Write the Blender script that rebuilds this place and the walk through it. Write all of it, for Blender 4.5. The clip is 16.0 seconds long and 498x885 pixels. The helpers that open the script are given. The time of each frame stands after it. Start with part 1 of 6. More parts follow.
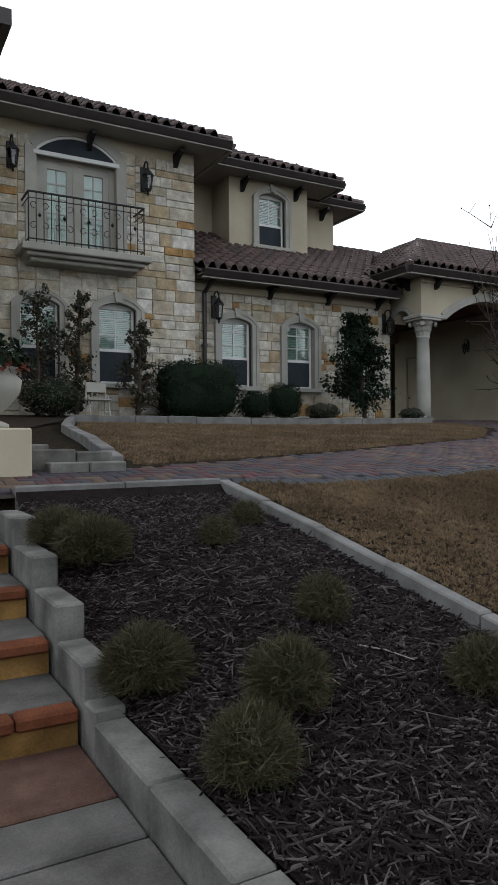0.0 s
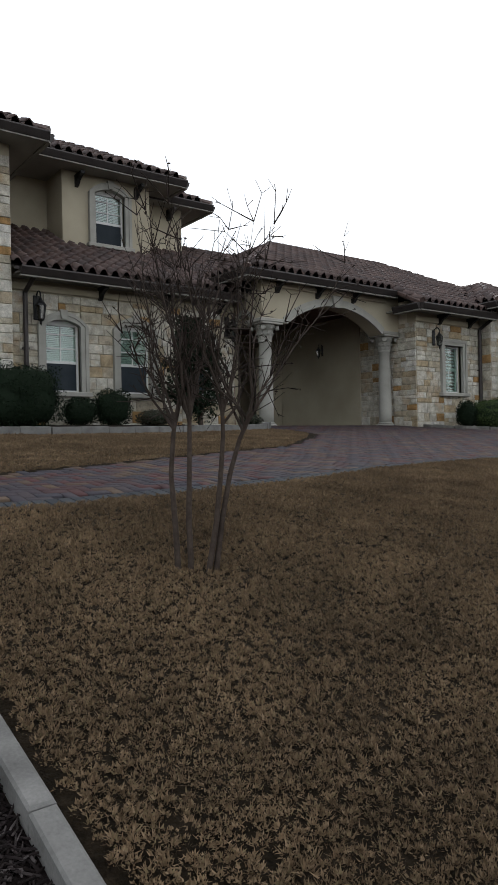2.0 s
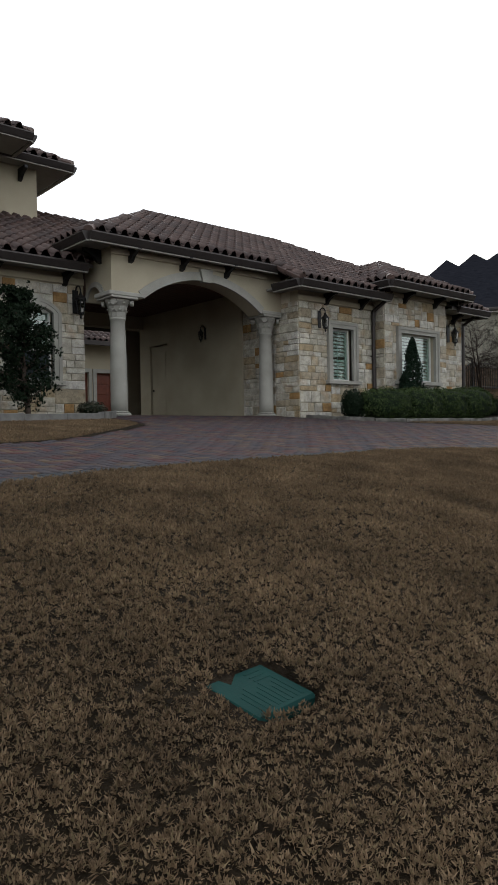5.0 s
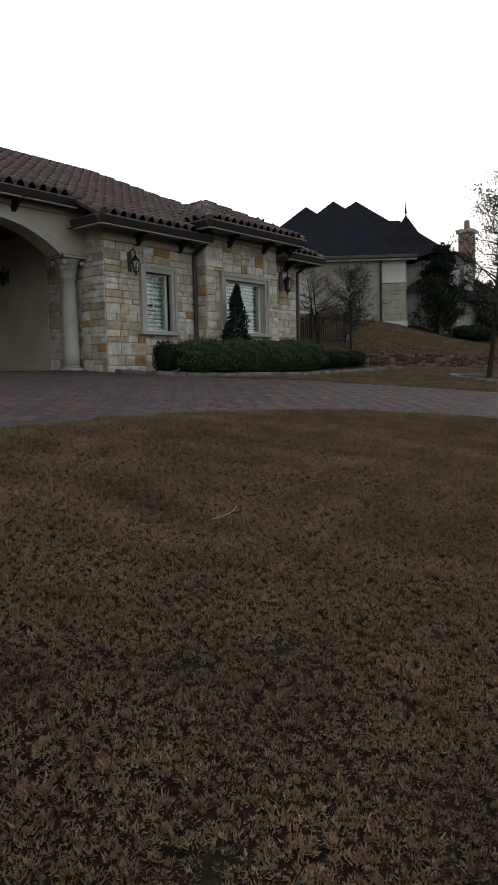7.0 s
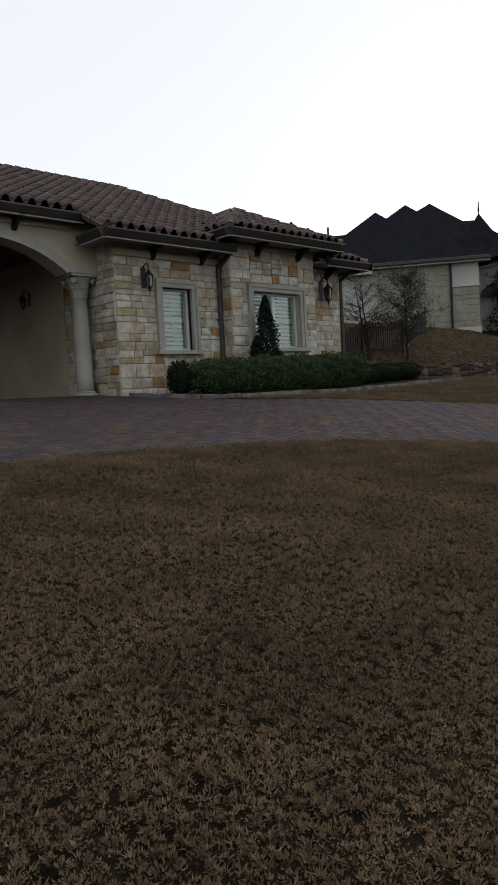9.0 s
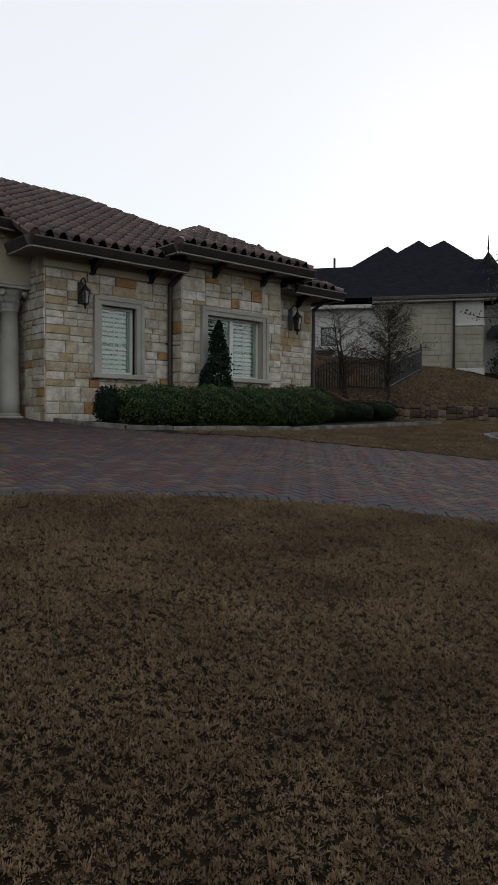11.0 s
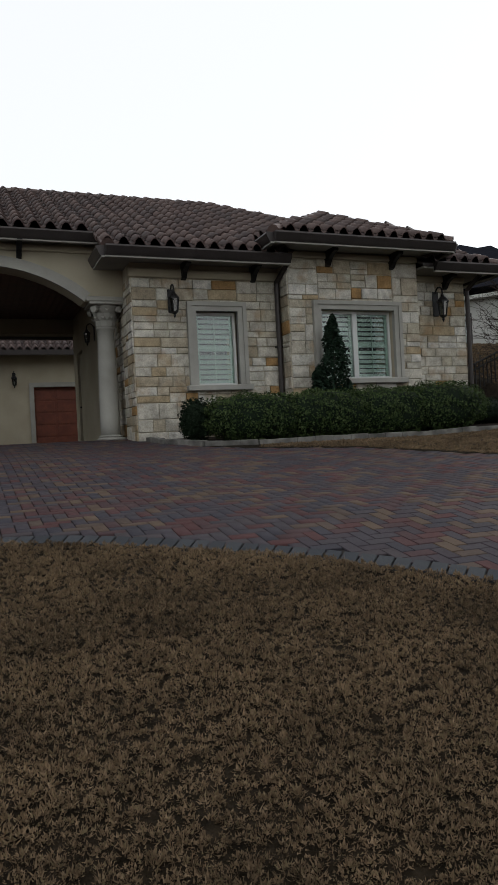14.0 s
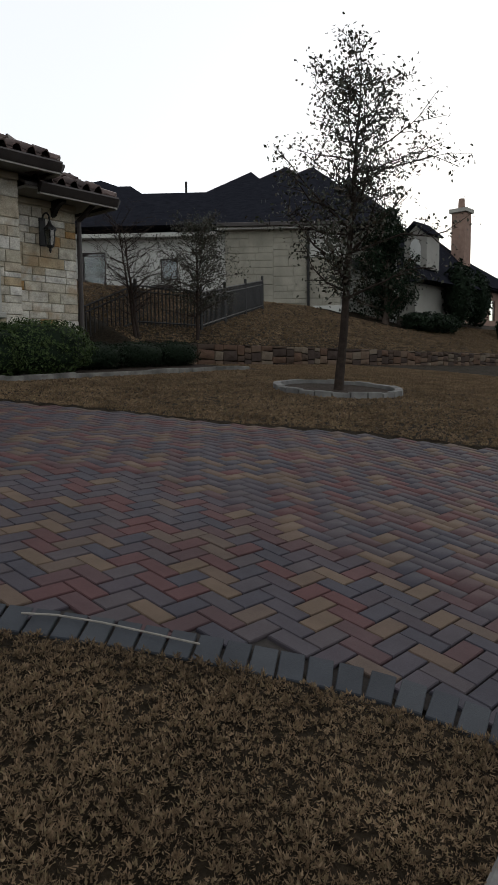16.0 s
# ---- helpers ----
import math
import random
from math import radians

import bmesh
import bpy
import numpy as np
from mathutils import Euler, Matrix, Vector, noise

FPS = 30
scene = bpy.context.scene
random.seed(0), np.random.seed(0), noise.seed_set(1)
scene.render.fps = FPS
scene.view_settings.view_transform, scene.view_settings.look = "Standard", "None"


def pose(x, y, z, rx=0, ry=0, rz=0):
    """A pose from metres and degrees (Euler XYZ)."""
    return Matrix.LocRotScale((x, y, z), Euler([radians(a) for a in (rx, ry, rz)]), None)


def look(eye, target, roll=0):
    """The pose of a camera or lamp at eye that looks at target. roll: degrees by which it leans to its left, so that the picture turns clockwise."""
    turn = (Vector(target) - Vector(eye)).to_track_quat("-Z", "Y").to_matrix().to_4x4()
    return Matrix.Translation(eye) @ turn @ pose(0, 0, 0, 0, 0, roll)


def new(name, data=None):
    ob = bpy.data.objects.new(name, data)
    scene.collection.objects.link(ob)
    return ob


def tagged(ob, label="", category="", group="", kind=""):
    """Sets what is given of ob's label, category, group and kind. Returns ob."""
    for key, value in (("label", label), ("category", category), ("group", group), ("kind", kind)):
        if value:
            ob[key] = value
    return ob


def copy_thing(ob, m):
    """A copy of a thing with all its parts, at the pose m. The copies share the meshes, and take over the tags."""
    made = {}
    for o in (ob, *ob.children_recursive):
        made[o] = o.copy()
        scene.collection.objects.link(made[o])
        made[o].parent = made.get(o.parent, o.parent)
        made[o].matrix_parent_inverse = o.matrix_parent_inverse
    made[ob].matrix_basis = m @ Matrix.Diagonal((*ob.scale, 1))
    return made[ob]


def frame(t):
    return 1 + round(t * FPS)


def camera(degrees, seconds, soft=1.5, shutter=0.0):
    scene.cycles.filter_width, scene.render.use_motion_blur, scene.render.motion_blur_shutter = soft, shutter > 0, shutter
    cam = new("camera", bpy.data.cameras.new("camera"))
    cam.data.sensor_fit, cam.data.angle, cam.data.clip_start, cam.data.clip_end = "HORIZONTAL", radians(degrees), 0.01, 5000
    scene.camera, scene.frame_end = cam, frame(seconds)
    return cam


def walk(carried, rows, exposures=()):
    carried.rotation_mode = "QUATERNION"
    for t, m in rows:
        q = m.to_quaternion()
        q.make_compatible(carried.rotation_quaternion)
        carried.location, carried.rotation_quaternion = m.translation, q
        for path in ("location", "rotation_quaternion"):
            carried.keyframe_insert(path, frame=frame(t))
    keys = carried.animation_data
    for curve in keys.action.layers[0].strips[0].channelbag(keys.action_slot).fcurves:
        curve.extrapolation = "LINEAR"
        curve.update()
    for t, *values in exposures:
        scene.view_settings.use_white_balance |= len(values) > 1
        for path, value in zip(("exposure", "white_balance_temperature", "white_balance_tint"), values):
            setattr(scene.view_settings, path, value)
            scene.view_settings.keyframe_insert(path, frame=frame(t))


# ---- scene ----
cam = camera(38.4, 16.0)
PATH = [
    (0, (-0.002, -0.058, 1.591), (0.97, 1.69, 1.587), -0.5),
    (0.5, (0.391, -0.161, 1.603), (1.376, 1.578, 1.528), -2.1),
    (1, (0.825, -0.166, 1.621), (1.888, 1.528, 1.6), -1.6),
    (1.3, (1.029, -0.309, 1.666), (2.206, 1.307, 1.595), -1.3),
    (1.5, (1.227, -0.388, 1.689), (2.418, 1.205, 1.481), -0.6),
    (2, (1.703, -0.361, 1.662), (2.898, 1.242, 1.664), -1.2),
    (2.5, (2.197, -0.425, 1.667), (3.383, 1.185, 1.638), -2.1),
    (3, (2.682, -0.517, 1.71), (3.895, 1.065, 1.553), -1.6),
    (3.2, (2.877, -0.511, 1.712), (4.108, 1.061, 1.61), -0.8),
    (5.5, (5.252, 0.108, 1.62), (6.614, 1.572, 1.618), -1.3),
    (6, (5.839, 0.04, 1.677), (7.338, 1.364, 1.663), -0.9),
    (6.5, (6.477, -0.011, 1.672), (7.947, 1.335, 1.521), -4.5),
    (7, (6.984, -0.044, 1.729), (8.511, 1.237, 1.56), -1.4),
    (7.5, (7.479, -0.184, 1.763), (8.973, 1.135, 1.597), -0.8),
    (8, (8.079, -0.096, 1.764), (9.552, 1.248, 1.603), -0.7),
    (8.5, (8.643, -0.059, 1.79), (10.047, 1.362, 1.692), -0.9),
    (9, (9.13, -0.076, 1.818), (10.482, 1.393, 1.697), -3.2),
    (9.5, (9.661, -0.076, 1.911), (11.091, 1.32, 1.85), -3.0),
    (10, (10.237, -0.019, 1.934), (11.596, 1.442, 1.791), -1.9),
    (10.2, (10.471, -0.007, 1.925), (11.833, 1.455, 1.863), -0.9),
    (12.3, (12.863, -0.109, 1.894), (13.982, 1.548, 1.828), -0.3),
    (12.5, (13.072, -0.076, 1.889), (14.063, 1.661, 1.855), -1.2),
    (13, (13.558, 0.035, 1.889), (14.476, 1.811, 1.932), 0.1),
    (13.5, (14.107, 0.086, 1.879), (14.875, 1.932, 1.838), -2.5),
    (14, (14.635, 0.188, 1.884), (15.361, 2.052, 1.887), -3.0),
    (14.5, (15.216, 0.281, 1.955), (15.934, 2.148, 1.906), -2.7),
    (15, (15.679, 0.301, 2.03), (16.313, 2.196, 1.944), -2.3),
    (15.4, (16.179, 0.498, 2.036), (16.973, 2.333, 1.991), -0.7),
    (15.5, (16.247, 0.542, 2.02), (17.132, 2.335, 1.973), -0.9),
    (16, (16.199, 0.823, 1.931), (17.69, 2.142, 1.74), -0.6),
]
walk(cam, [(t, look(eye, target, roll)) for t, eye, target, roll in PATH], [(0.0, 0.5, 6150, 9), (0.5, 0.82, 6150, 9), (1.0, 0.6, 6200, 9), (2.5, 0.42, 6350, 9), (5.5, 0.42, 6450, 9), (6.0, -0.15, 6450, 9), (7.0, 0.1, 6450, 9), (9.0, -0.05, 6450, 9), (10.0, -0.05, 6450, 9), (13.0, -0.18, 6550, 9), (14.0, 0.08, 6500, 9), (14.5, -0.1, 6500, 9), (15.0, -0.1, 6450, 9), (15.5, -0.1, 6550, 9), (16.0, 0.0, 6450, 9)])

# ---- world, sun, exposure ----
world = bpy.data.worlds.new("dusk_sky")
scene.world = world
world.use_nodes = True
wn = world.node_tree.nodes
sky = wn.new("ShaderNodeTexSky")
sky.sky_type = "NISHITA"
sky.sun_disc = False
sky.sun_elevation = radians(16)
sky.sun_rotation = radians(62)
sky.air_density, sky.dust_density, sky.ozone_density = 1.0, 0.4, 0.6
wn["Background"].inputs["Strength"].default_value = 0.12
# a thin even layer of high cloud over the clear dusk sky
cloud = wn.new("ShaderNodeMix")
cloud.data_type = "RGBA"
cloud.inputs["Factor"].default_value = 0.78
cloud.inputs["B"].default_value = (9.2, 9.25, 9.45, 1)
world.node_tree.links.new(sky.outputs[0], cloud.inputs["A"])
world.node_tree.links.new(cloud.outputs["Result"], wn["Background"].inputs["Color"])
sun = new("sun", bpy.data.lights.new("sun", "SUN"))
sun.data.energy, sun.data.angle, sun.data.color = 0.5, radians(60), (1.0, 0.9, 0.78)
sun.matrix_world = look((60, 32, 26), (0, 0, 0))


# ---- materials ----
def material(name, ramp, scale=6.0, rough=0.85, bump=0.25, fine=90.0, vary="", metal=0.0, spread=0.25, stain=0.0, stain_scale=0.8, relief=0.004, tone_of=0.66):
    """Colour from a palette: by piece ('object' or 'island') or by noise, with grain and stains on top."""
    m = bpy.data.materials.new(name)
    m.use_nodes = True
    nt, N = m.node_tree, m.node_tree.nodes
    L, bsdf = nt.links.new, N["Principled BSDF"]
    geo = N.new("ShaderNodeNewGeometry")
    noise_a, noise_b = N.new("ShaderNodeTexNoise"), N.new("ShaderNodeTexNoise")
    for n, s in ((noise_a, scale), (noise_b, fine)):
        n.inputs["Scale"].default_value = s
        n.inputs["Detail"].default_value = 5
        L(geo.outputs["Position"], n.inputs["Vector"])
    r = N.new("ShaderNodeValToRGB")
    els = r.color_ramp.elements
    for k, c in enumerate(ramp):
        e = els[k] if k < 2 else els.new(0.5)
        e.color = (c[0] * tone_of, c[1] * tone_of, c[2] * tone_of, 1)
    for k in range(len(ramp)):
        els[k].position = k / max(1, len(ramp) - 1) if not vary else k / len(ramp)
    if vary:
        r.color_ramp.interpolation = "CONSTANT" if vary == "object" or vary == "island" else "LINEAR"
    if vary == "object":
        L(N.new("ShaderNodeObjectInfo").outputs["Random"], r.inputs[0])
    elif vary == "island":
        L(geo.outputs["Random Per Island"], r.inputs[0])
    else:
        L(noise_a.outputs[0], r.inputs[0])
    tone = N.new("ShaderNodeMapRange")
    tone.inputs["From Min"].default_value, tone.inputs["From Max"].default_value = 0.3, 0.7
    tone.inputs["To Min"].default_value, tone.inputs["To Max"].default_value = 1 - spread, 1 + spread
    mixn = N.new("ShaderNodeMath")
    mixn.operation = "MULTIPLY_ADD"
    L(noise_b.outputs[0], mixn.inputs[0])
    mixn.inputs[1].default_value = 0.5
    half = N.new("ShaderNodeMath")
    half.operation = "MULTIPLY"
    half.inputs[1].default_value = 0.5
    L(noise_a.outputs[0], half.inputs[0])
    L(half.outputs[0], mixn.inputs[2])
    L(mixn.outputs[0], tone.inputs[0])
    mul = N.new("ShaderNodeVectorMath")
    mul.operation = "SCALE"
    L(r.outputs[0], mul.inputs[0])
    L(tone.outputs[0], mul.inputs["Scale"])
    col = mul.outputs[0]
    if stain:
        ns = N.new("ShaderNodeTexNoise")
        ns.inputs["Scale"].default_value = stain_scale
        ns.inputs["Detail"].default_value = 6
        L(geo.outputs["Position"], ns.inputs["Vector"])
        ms = N.new("ShaderNodeMapRange")
        ms.inputs["From Min"].default_value, ms.inputs["From Max"].default_value = 0.35, 0.65
        ms.inputs["To Min"].default_value, ms.inputs["To Max"].default_value = 1 - stain, 1 + stain * 0.5
        L(ns.outputs[0], ms.inputs[0])
        mul2 = N.new("ShaderNodeVectorMath")
        mul2.operation = "SCALE"
        L(col, mul2.inputs[0])
        L(ms.outputs[0], mul2.inputs["Scale"])
        col = mul2.outputs[0]
    L(col, bsdf.inputs["Base Color"])
    bsdf.inputs["Roughness"].default_value = rough
    bsdf.inputs["Metallic"].default_value = metal
    bsdf.inputs["Specular IOR Level"].default_value = 0.08 if rough > 0.65 else 0.4
    if bump:
        b = N.new("ShaderNodeBump")
        b.inputs["Strength"].default_value = bump
        b.inputs["Distance"].default_value = relief
        L(noise_b.outputs[0], b.inputs["Height"])
        L(b.outputs[0], bsdf.inputs["Normal"])
    return m


def glass(name, tint=(.85, .9, .88)):
    m = bpy.data.materials.new(name)
    m.use_nodes = True
    N, L = m.node_tree.nodes, m.node_tree.links.new
    N.remove(N["Principled BSDF"])
    mix, clear, gloss, fres = N.new("ShaderNodeMixShader"), N.new("ShaderNodeBsdfTransparent"), N.new("ShaderNodeBsdfGlossy"), N.new("ShaderNodeLayerWeight")
    gloss.inputs["Roughness"].default_value = 0.03
    clear.inputs[0].default_value = (*tint, 1)
    fres.inputs["Blend"].default_value = 0.25
    share = N.new("ShaderNodeMath")
    share.operation = "MULTIPLY_ADD"
    share.inputs[1].default_value, share.inputs[2].default_value = 0.3, 0.08
    L(fres.outputs["Facing"], share.inputs[0])
    L(share.outputs[0], mix.inputs[0])
    L(clear.outputs[0], mix.inputs[1])
    L(gloss.outputs[0], mix.inputs[2])
    L(mix.outputs[0], N["Material Output"].inputs[0])
    return m


M_STONE = material("limestone", [(.60, .56, .46), (.68, .65, .56), (.54, .49, .38), (.61, .57, .47), (.74, .71, .64), (.55, .48, .36), (.66, .62, .53), (.44, .27, .12), (.62, .58, .49), (.54, .47, .36), (.70, .67, .59), (.50, .40, .26), (.67, .63, .54), (.60, .55, .45), (.47, .40, .29), (.64, .60, .51)], 7, .9, .6, 38, "object", spread=.4, stain=.24, stain_scale=5, relief=.014)


def rust_veins(m, colour, share):
    """Iron-stained patches that wander over the stones."""
    N, L = m.node_tree.nodes, m.node_tree.links.new
    bsdf = N["Principled BSDF"]
    under = bsdf.inputs["Base Color"].links[0].from_socket
    vein, lift, mix = N.new("ShaderNodeTexNoise"), N.new("ShaderNodeMapRange"), N.new("ShaderNodeMix")
    vein.inputs["Scale"].default_value, vein.inputs["Detail"].default_value = 2.6, 8
    L(N.new("ShaderNodeNewGeometry").outputs["Position"], vein.inputs["Vector"])
    lift.inputs["From Min"].default_value, lift.inputs["From Max"].default_value = .56, .70
    lift.inputs["To Max"].default_value = share
    L(vein.outputs[0], lift.inputs[0])
    mix.data_type = "RGBA"
    mix.inputs["B"].default_value = (*colour, 1)
    L(lift.outputs[0], mix.inputs["Factor"])
    L(under, mix.inputs["A"])
    L(mix.outputs["Result"], bsdf.inputs["Base Color"])


rust_veins(M_STONE, (.31, .20, .10), .5)
M_MORTAR = material("pale_mortar", [(.54, .49, .39), (.62, .56, .46)], 6, .95, .4, 120, tone_of=.85)
M_STUCCO = material("cream_stucco", [(.52, .46, .34), (.60, .54, .41)], 1.2, .95, .35, 160, spread=.10, stain=.08)
M_CAST = material("cast_stone", [(.42, .41, .37), (.50, .49, .44)], 3, .85, .25, 110, spread=.14, stain=.12)
M_TILE = material("clay_tile", [(.094, .055, .047), (.081, .049, .044), (.106, .064, .054), (.072, .046, .042), (.122, .077, .066), (.086, .051, .044)], 5, .55, .3, 60, "island", spread=.24, stain=.18, stain_scale=2)
M_TILE_OB = material("clay_tile_piece", [(.094, .055, .047), (.081, .049, .044), (.106, .064, .054), (.072, .046, .042), (.122, .077, .066), (.086, .051, .044)], 5, .55, .3, 60, "object", spread=.24, stain=.18, stain_scale=2)
M_GUTTER = material("dark_bronze_metal", [(.045, .038, .036), (.06, .05, .047)], 4, .45, .05, 60, metal=.3)
M_SOFFIT = material("painted_soffit", [(.36, .35, .32), (.42, .41, .37)], 2, .85, .1, 80, spread=.08)
M_IRON = material("black_iron", [(.016, .016, .017), (.03, .03, .03)], 20, .5, .2, 120, metal=.5)
M_GLASS = glass("window_glass")
M_LAMPGLASS = glass("lantern_glass", (.3, .32, .3))
M_FRAME = material("white_vinyl", [(.55, .56, .54), (.62, .63, .61)], 3, .5, .03, 80, spread=.05, tone_of=.9)
M_SHUTTER = material("shutter_white", [(.37, .47, .41), (.43, .53, .47)], 3, .55, .05, 80, spread=.06, tone_of=.95)
# darkness of unlit rooms, put into the colour of a panel
M_ROOM = material("unlit_room_shade", [(.05, .055, .06), (.07, .075, .08)], 2, .9, 0, 40)
M_SCREEN = material("insect_screen", [(.035, .045, .055), (.05, .06, .07)], 3, .7, .1, 400)
M_WOODCEIL = material("stained_ceiling_wood", [(.10, .035, .022), (.15, .055, .035)], 4, .6, .2, 60, spread=.3)
M_GARAGE = material("red_brown_wood", [(.16, .04, .022), (.22, .06, .03)], 5, .55, .2, 80, spread=.25)
M_PAVER = material("concrete_paver", [(.070, .061, .071), (.061, .058, .071), (.134, .096, .070), (.097, .050, .051), (.067, .060, .071), (.086, .051, .054), (.072, .064, .073), (.121, .086, .066), (.067, .056, .066), (.085, .053, .056), (.060, .057, .070), (.104, .050, .050), (.078, .066, .072), (.108, .080, .066)], 9, .72, .5, 170, "island", spread=.2, stain=.12, stain_scale=2, relief=.003)
M_PAVER_OB = material("concrete_paver_piece", [(.070, .061, .071), (.061, .058, .071), (.134, .096, .070), (.097, .050, .051), (.067, .060, .071), (.086, .051, .054), (.072, .064, .073), (.121, .086, .066), (.067, .056, .066), (.085, .053, .056), (.060, .057, .070), (.104, .050, .050), (.078, .066, .072), (.108, .080, .066)], 9, .72, .5, 170, "object", spread=.2, stain=.12, stain_scale=2, relief=.003)
M_BORDER = material("charcoal_paver", [(.052, .058, .067), (.062, .068, .076), (.047, .052, .06)], 8, .75, .5, 150, "object", spread=.18, relief=.003)
M_JOINT = material("joint_sand", [(.04, .036, .034), (.06, .053, .048)], 30, .95, .5, 200)
# near-black ground under the blades: shade between clumps put into the colour
M_LAWN = material("turf_gap_shade", [(.015, .011, .007), (.028, .020, .012), (.019, .014, .008), (.033, .024, .015)], 14, .95, .8, 60, spread=.55, stain=.25, stain_scale=.6, relief=.03)
M_BLADE = material("dry_grass", [(.154, .107, .065), (.119, .081, .049), (.189, .136, .085), (.139, .098, .059), (.168, .116, .070), (.103, .071, .043), (.145, .111, .063)], 3, .85, 0, 26, "island", spread=.5, stain=.22, stain_scale=1.4, tone_of=1.0)
M_MULCH = material("dark_mulch", [(.010, .007, .007), (.022, .016, .015)], 25, .95, .8, 80, spread=.5, relief=.02)
M_CHIP = material("mulch_chip", [(.018, .013, .012), (.040, .031, .030), (.014, .011, .010), (.066, .055, .053), (.021, .016, .016), (.112, .097, .094), (.028, .021, .021), (.012, .009, .009)], 20, .75, .3, 150, "island", spread=.35)
M_LEAF = material("hedge_leaf", [(0.0459, 0.0743, 0.024), (0.0675, 0.1026, 0.036), (0.0324, 0.0567, 0.0204), (0.0878, 0.1215, 0.0456)], 6, .75, .1, 60, "island", spread=.3)
# dark evergreen leaves; also the shade colour of every shrub's core
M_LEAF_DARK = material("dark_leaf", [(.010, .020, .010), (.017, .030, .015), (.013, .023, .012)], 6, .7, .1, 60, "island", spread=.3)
M_LEAF_OLIVE = material("olive_leaf", [(0.0279, 0.033, 0.0132), (0.0217, 0.0276, 0.012), (0.0372, 0.039, 0.018), (0.0465, 0.033, 0.015)], 6, .6, .1, 60, "island", spread=.3)
M_CYPRESS = material("conifer_leaf", [(.014, .03, .018), (.02, .04, .024), (.026, .045, .028)], 6, .7, .1, 60, "island", spread=.3)
M_LAVENDER = material("grey_green_blade", [(.072, .066, .035), (.094, .084, .046), (.050, .054, .027), (.120, .102, .062), (.060, .064, .032)], 6, .8, 0, 60, "island", spread=.3)
M_BARK = material("grey_brown_bark", [(.075, .055, .045), (.13, .10, .082)], 14, .9, .6, 60, spread=.35, relief=.01)
M_BARK_OAK = material("dark_oak_bark", [(.03, .022, .018), (.055, .042, .034)], 14, .9, .6, 60, spread=.35, relief=.01)
M_BARK_MYRTLE = material("grey_myrtle_bark", [(.060, .045, .037), (.105, .082, .068)], 14, .9, .5, 60, spread=.35, relief=.006)
M_TWIG = material("dark_twig", [(.035, .026, .022), (.06, .045, .038)], 14, .9, .2, 60)
M_CONC = material("step_concrete", [(.120, .112, .104), (.170, .163, .152)], 5, .9, .5, 120, spread=.3, stain=.4, stain_scale=3)
M_BLOCK = material("limestone_block", [(.165, .160, .147), (.225, .217, .200)], 4, .9, .5, 90, spread=.26, stain=.35, stain_scale=4)
M_CURB = material("pale_curb_stone", [(.190, .187, .178), (.245, .240, .231)], 5, .9, .4, 90, spread=.22, stain=.25, stain_scale=4)
M_BRICKNOSE = material("red_brick_nosing", [(.165, .055, .028), (.21, .078, .038)], 8, .85, .4, 100, spread=.35, stain=.3, stain_scale=6)
M_OCHRE = material("ochre_riser", [(.24, .135, .043), (.31, .18, .062)], 5, .85, .3, 90, spread=.3, stain=.3, stain_scale=5)
M_REDSLAB = material("stained_red_slab", [(.115, .060, .045), (.165, .105, .082)], 5, .9, .5, 110, spread=.3, stain=.4, stain_scale=4)
M_SLATE = material("dark_slate_roof", [(0.0158, 0.0168, 0.0228), (0.0255, 0.0272, 0.0346)], 3, .8, .5, 12, spread=.3, relief=.03)
M_SLATE.node_tree.nodes["Principled BSDF"].inputs["Specular IOR Level"].default_value = 0.0
M_NSTONE = material("neighbour_limestone", [(0.34, 0.3234, 0.2624), (0.3995, 0.378, 0.3116)], 2, .9, .4, 30, spread=.2, stain=.15, relief=.02)
M_NWHITE = material("neighbour_white_stucco", [(.56, .56, .52), (.62, .62, .58)], 1, .9, .2, 60, spread=.08)
M_FARBRICK = material("far_brick", [(.30, .20, .16), (.36, .25, .20)], 3, .9, .3, 30, spread=.2)
M_RUBBLE = material("rubble_stone", [(.150, .105, .075), (.085, .060, .046), (.175, .140, .105), (.120, .075, .052), (.065, .048, .040)], 6, .9, .5, 50, "object", spread=.3, relief=.01)
M_GREENLID = material("green_plastic_lid", [(0.0084, 0.0483, 0.0437), (0.0105, 0.0567, 0.0506)], 6, .72, .3, 130, spread=.15)
M_SOIL = material("dark_soil", [(.03, .022, .017), (.05, .038, .03)], 20, .95, .8, 60, spread=.4, relief=.02)
M_WHITEST = material("bleached_stick", [(.26, .24, .21), (.34, .32, .28)], 20, .8, .2, 90)
M_FLOWER = material("dull_red_flower", [(.10, .03, .02), (.15, .05, .03)], 20, .8, 0, 60)

# ---- terrain and helpers ----
GY = (-60, -20, -2, 0, 1.3, 2, 3.4, 5, 9.8, 12.8, 13.6, 400)
GZ = (-4, -3.4, 0.0, .3, .62, .78, 1.06, 1.33, 1.80, 2.02, 2.09, 2.09)


def ground_z(x, y):
    """Height of the slope that rises from the lawn to the house; beyond the low wall to the east it climbs to the neighbour."""
    x, y = np.asarray(x, float), np.asarray(y, float)
    z = np.interp(y, GY, GZ) + .03 * np.clip(x - 22, 0, 5)
    hill = np.clip((y - 12.95) / 5.2, 0, 1) * 1.9 + np.clip((y - 12.75) / .2, 0, 1) * .45
    return z + hill * np.clip((x - 24.95) / 1.2, 0, 1)


def gz(x, y):
    return float(ground_z(x, y))


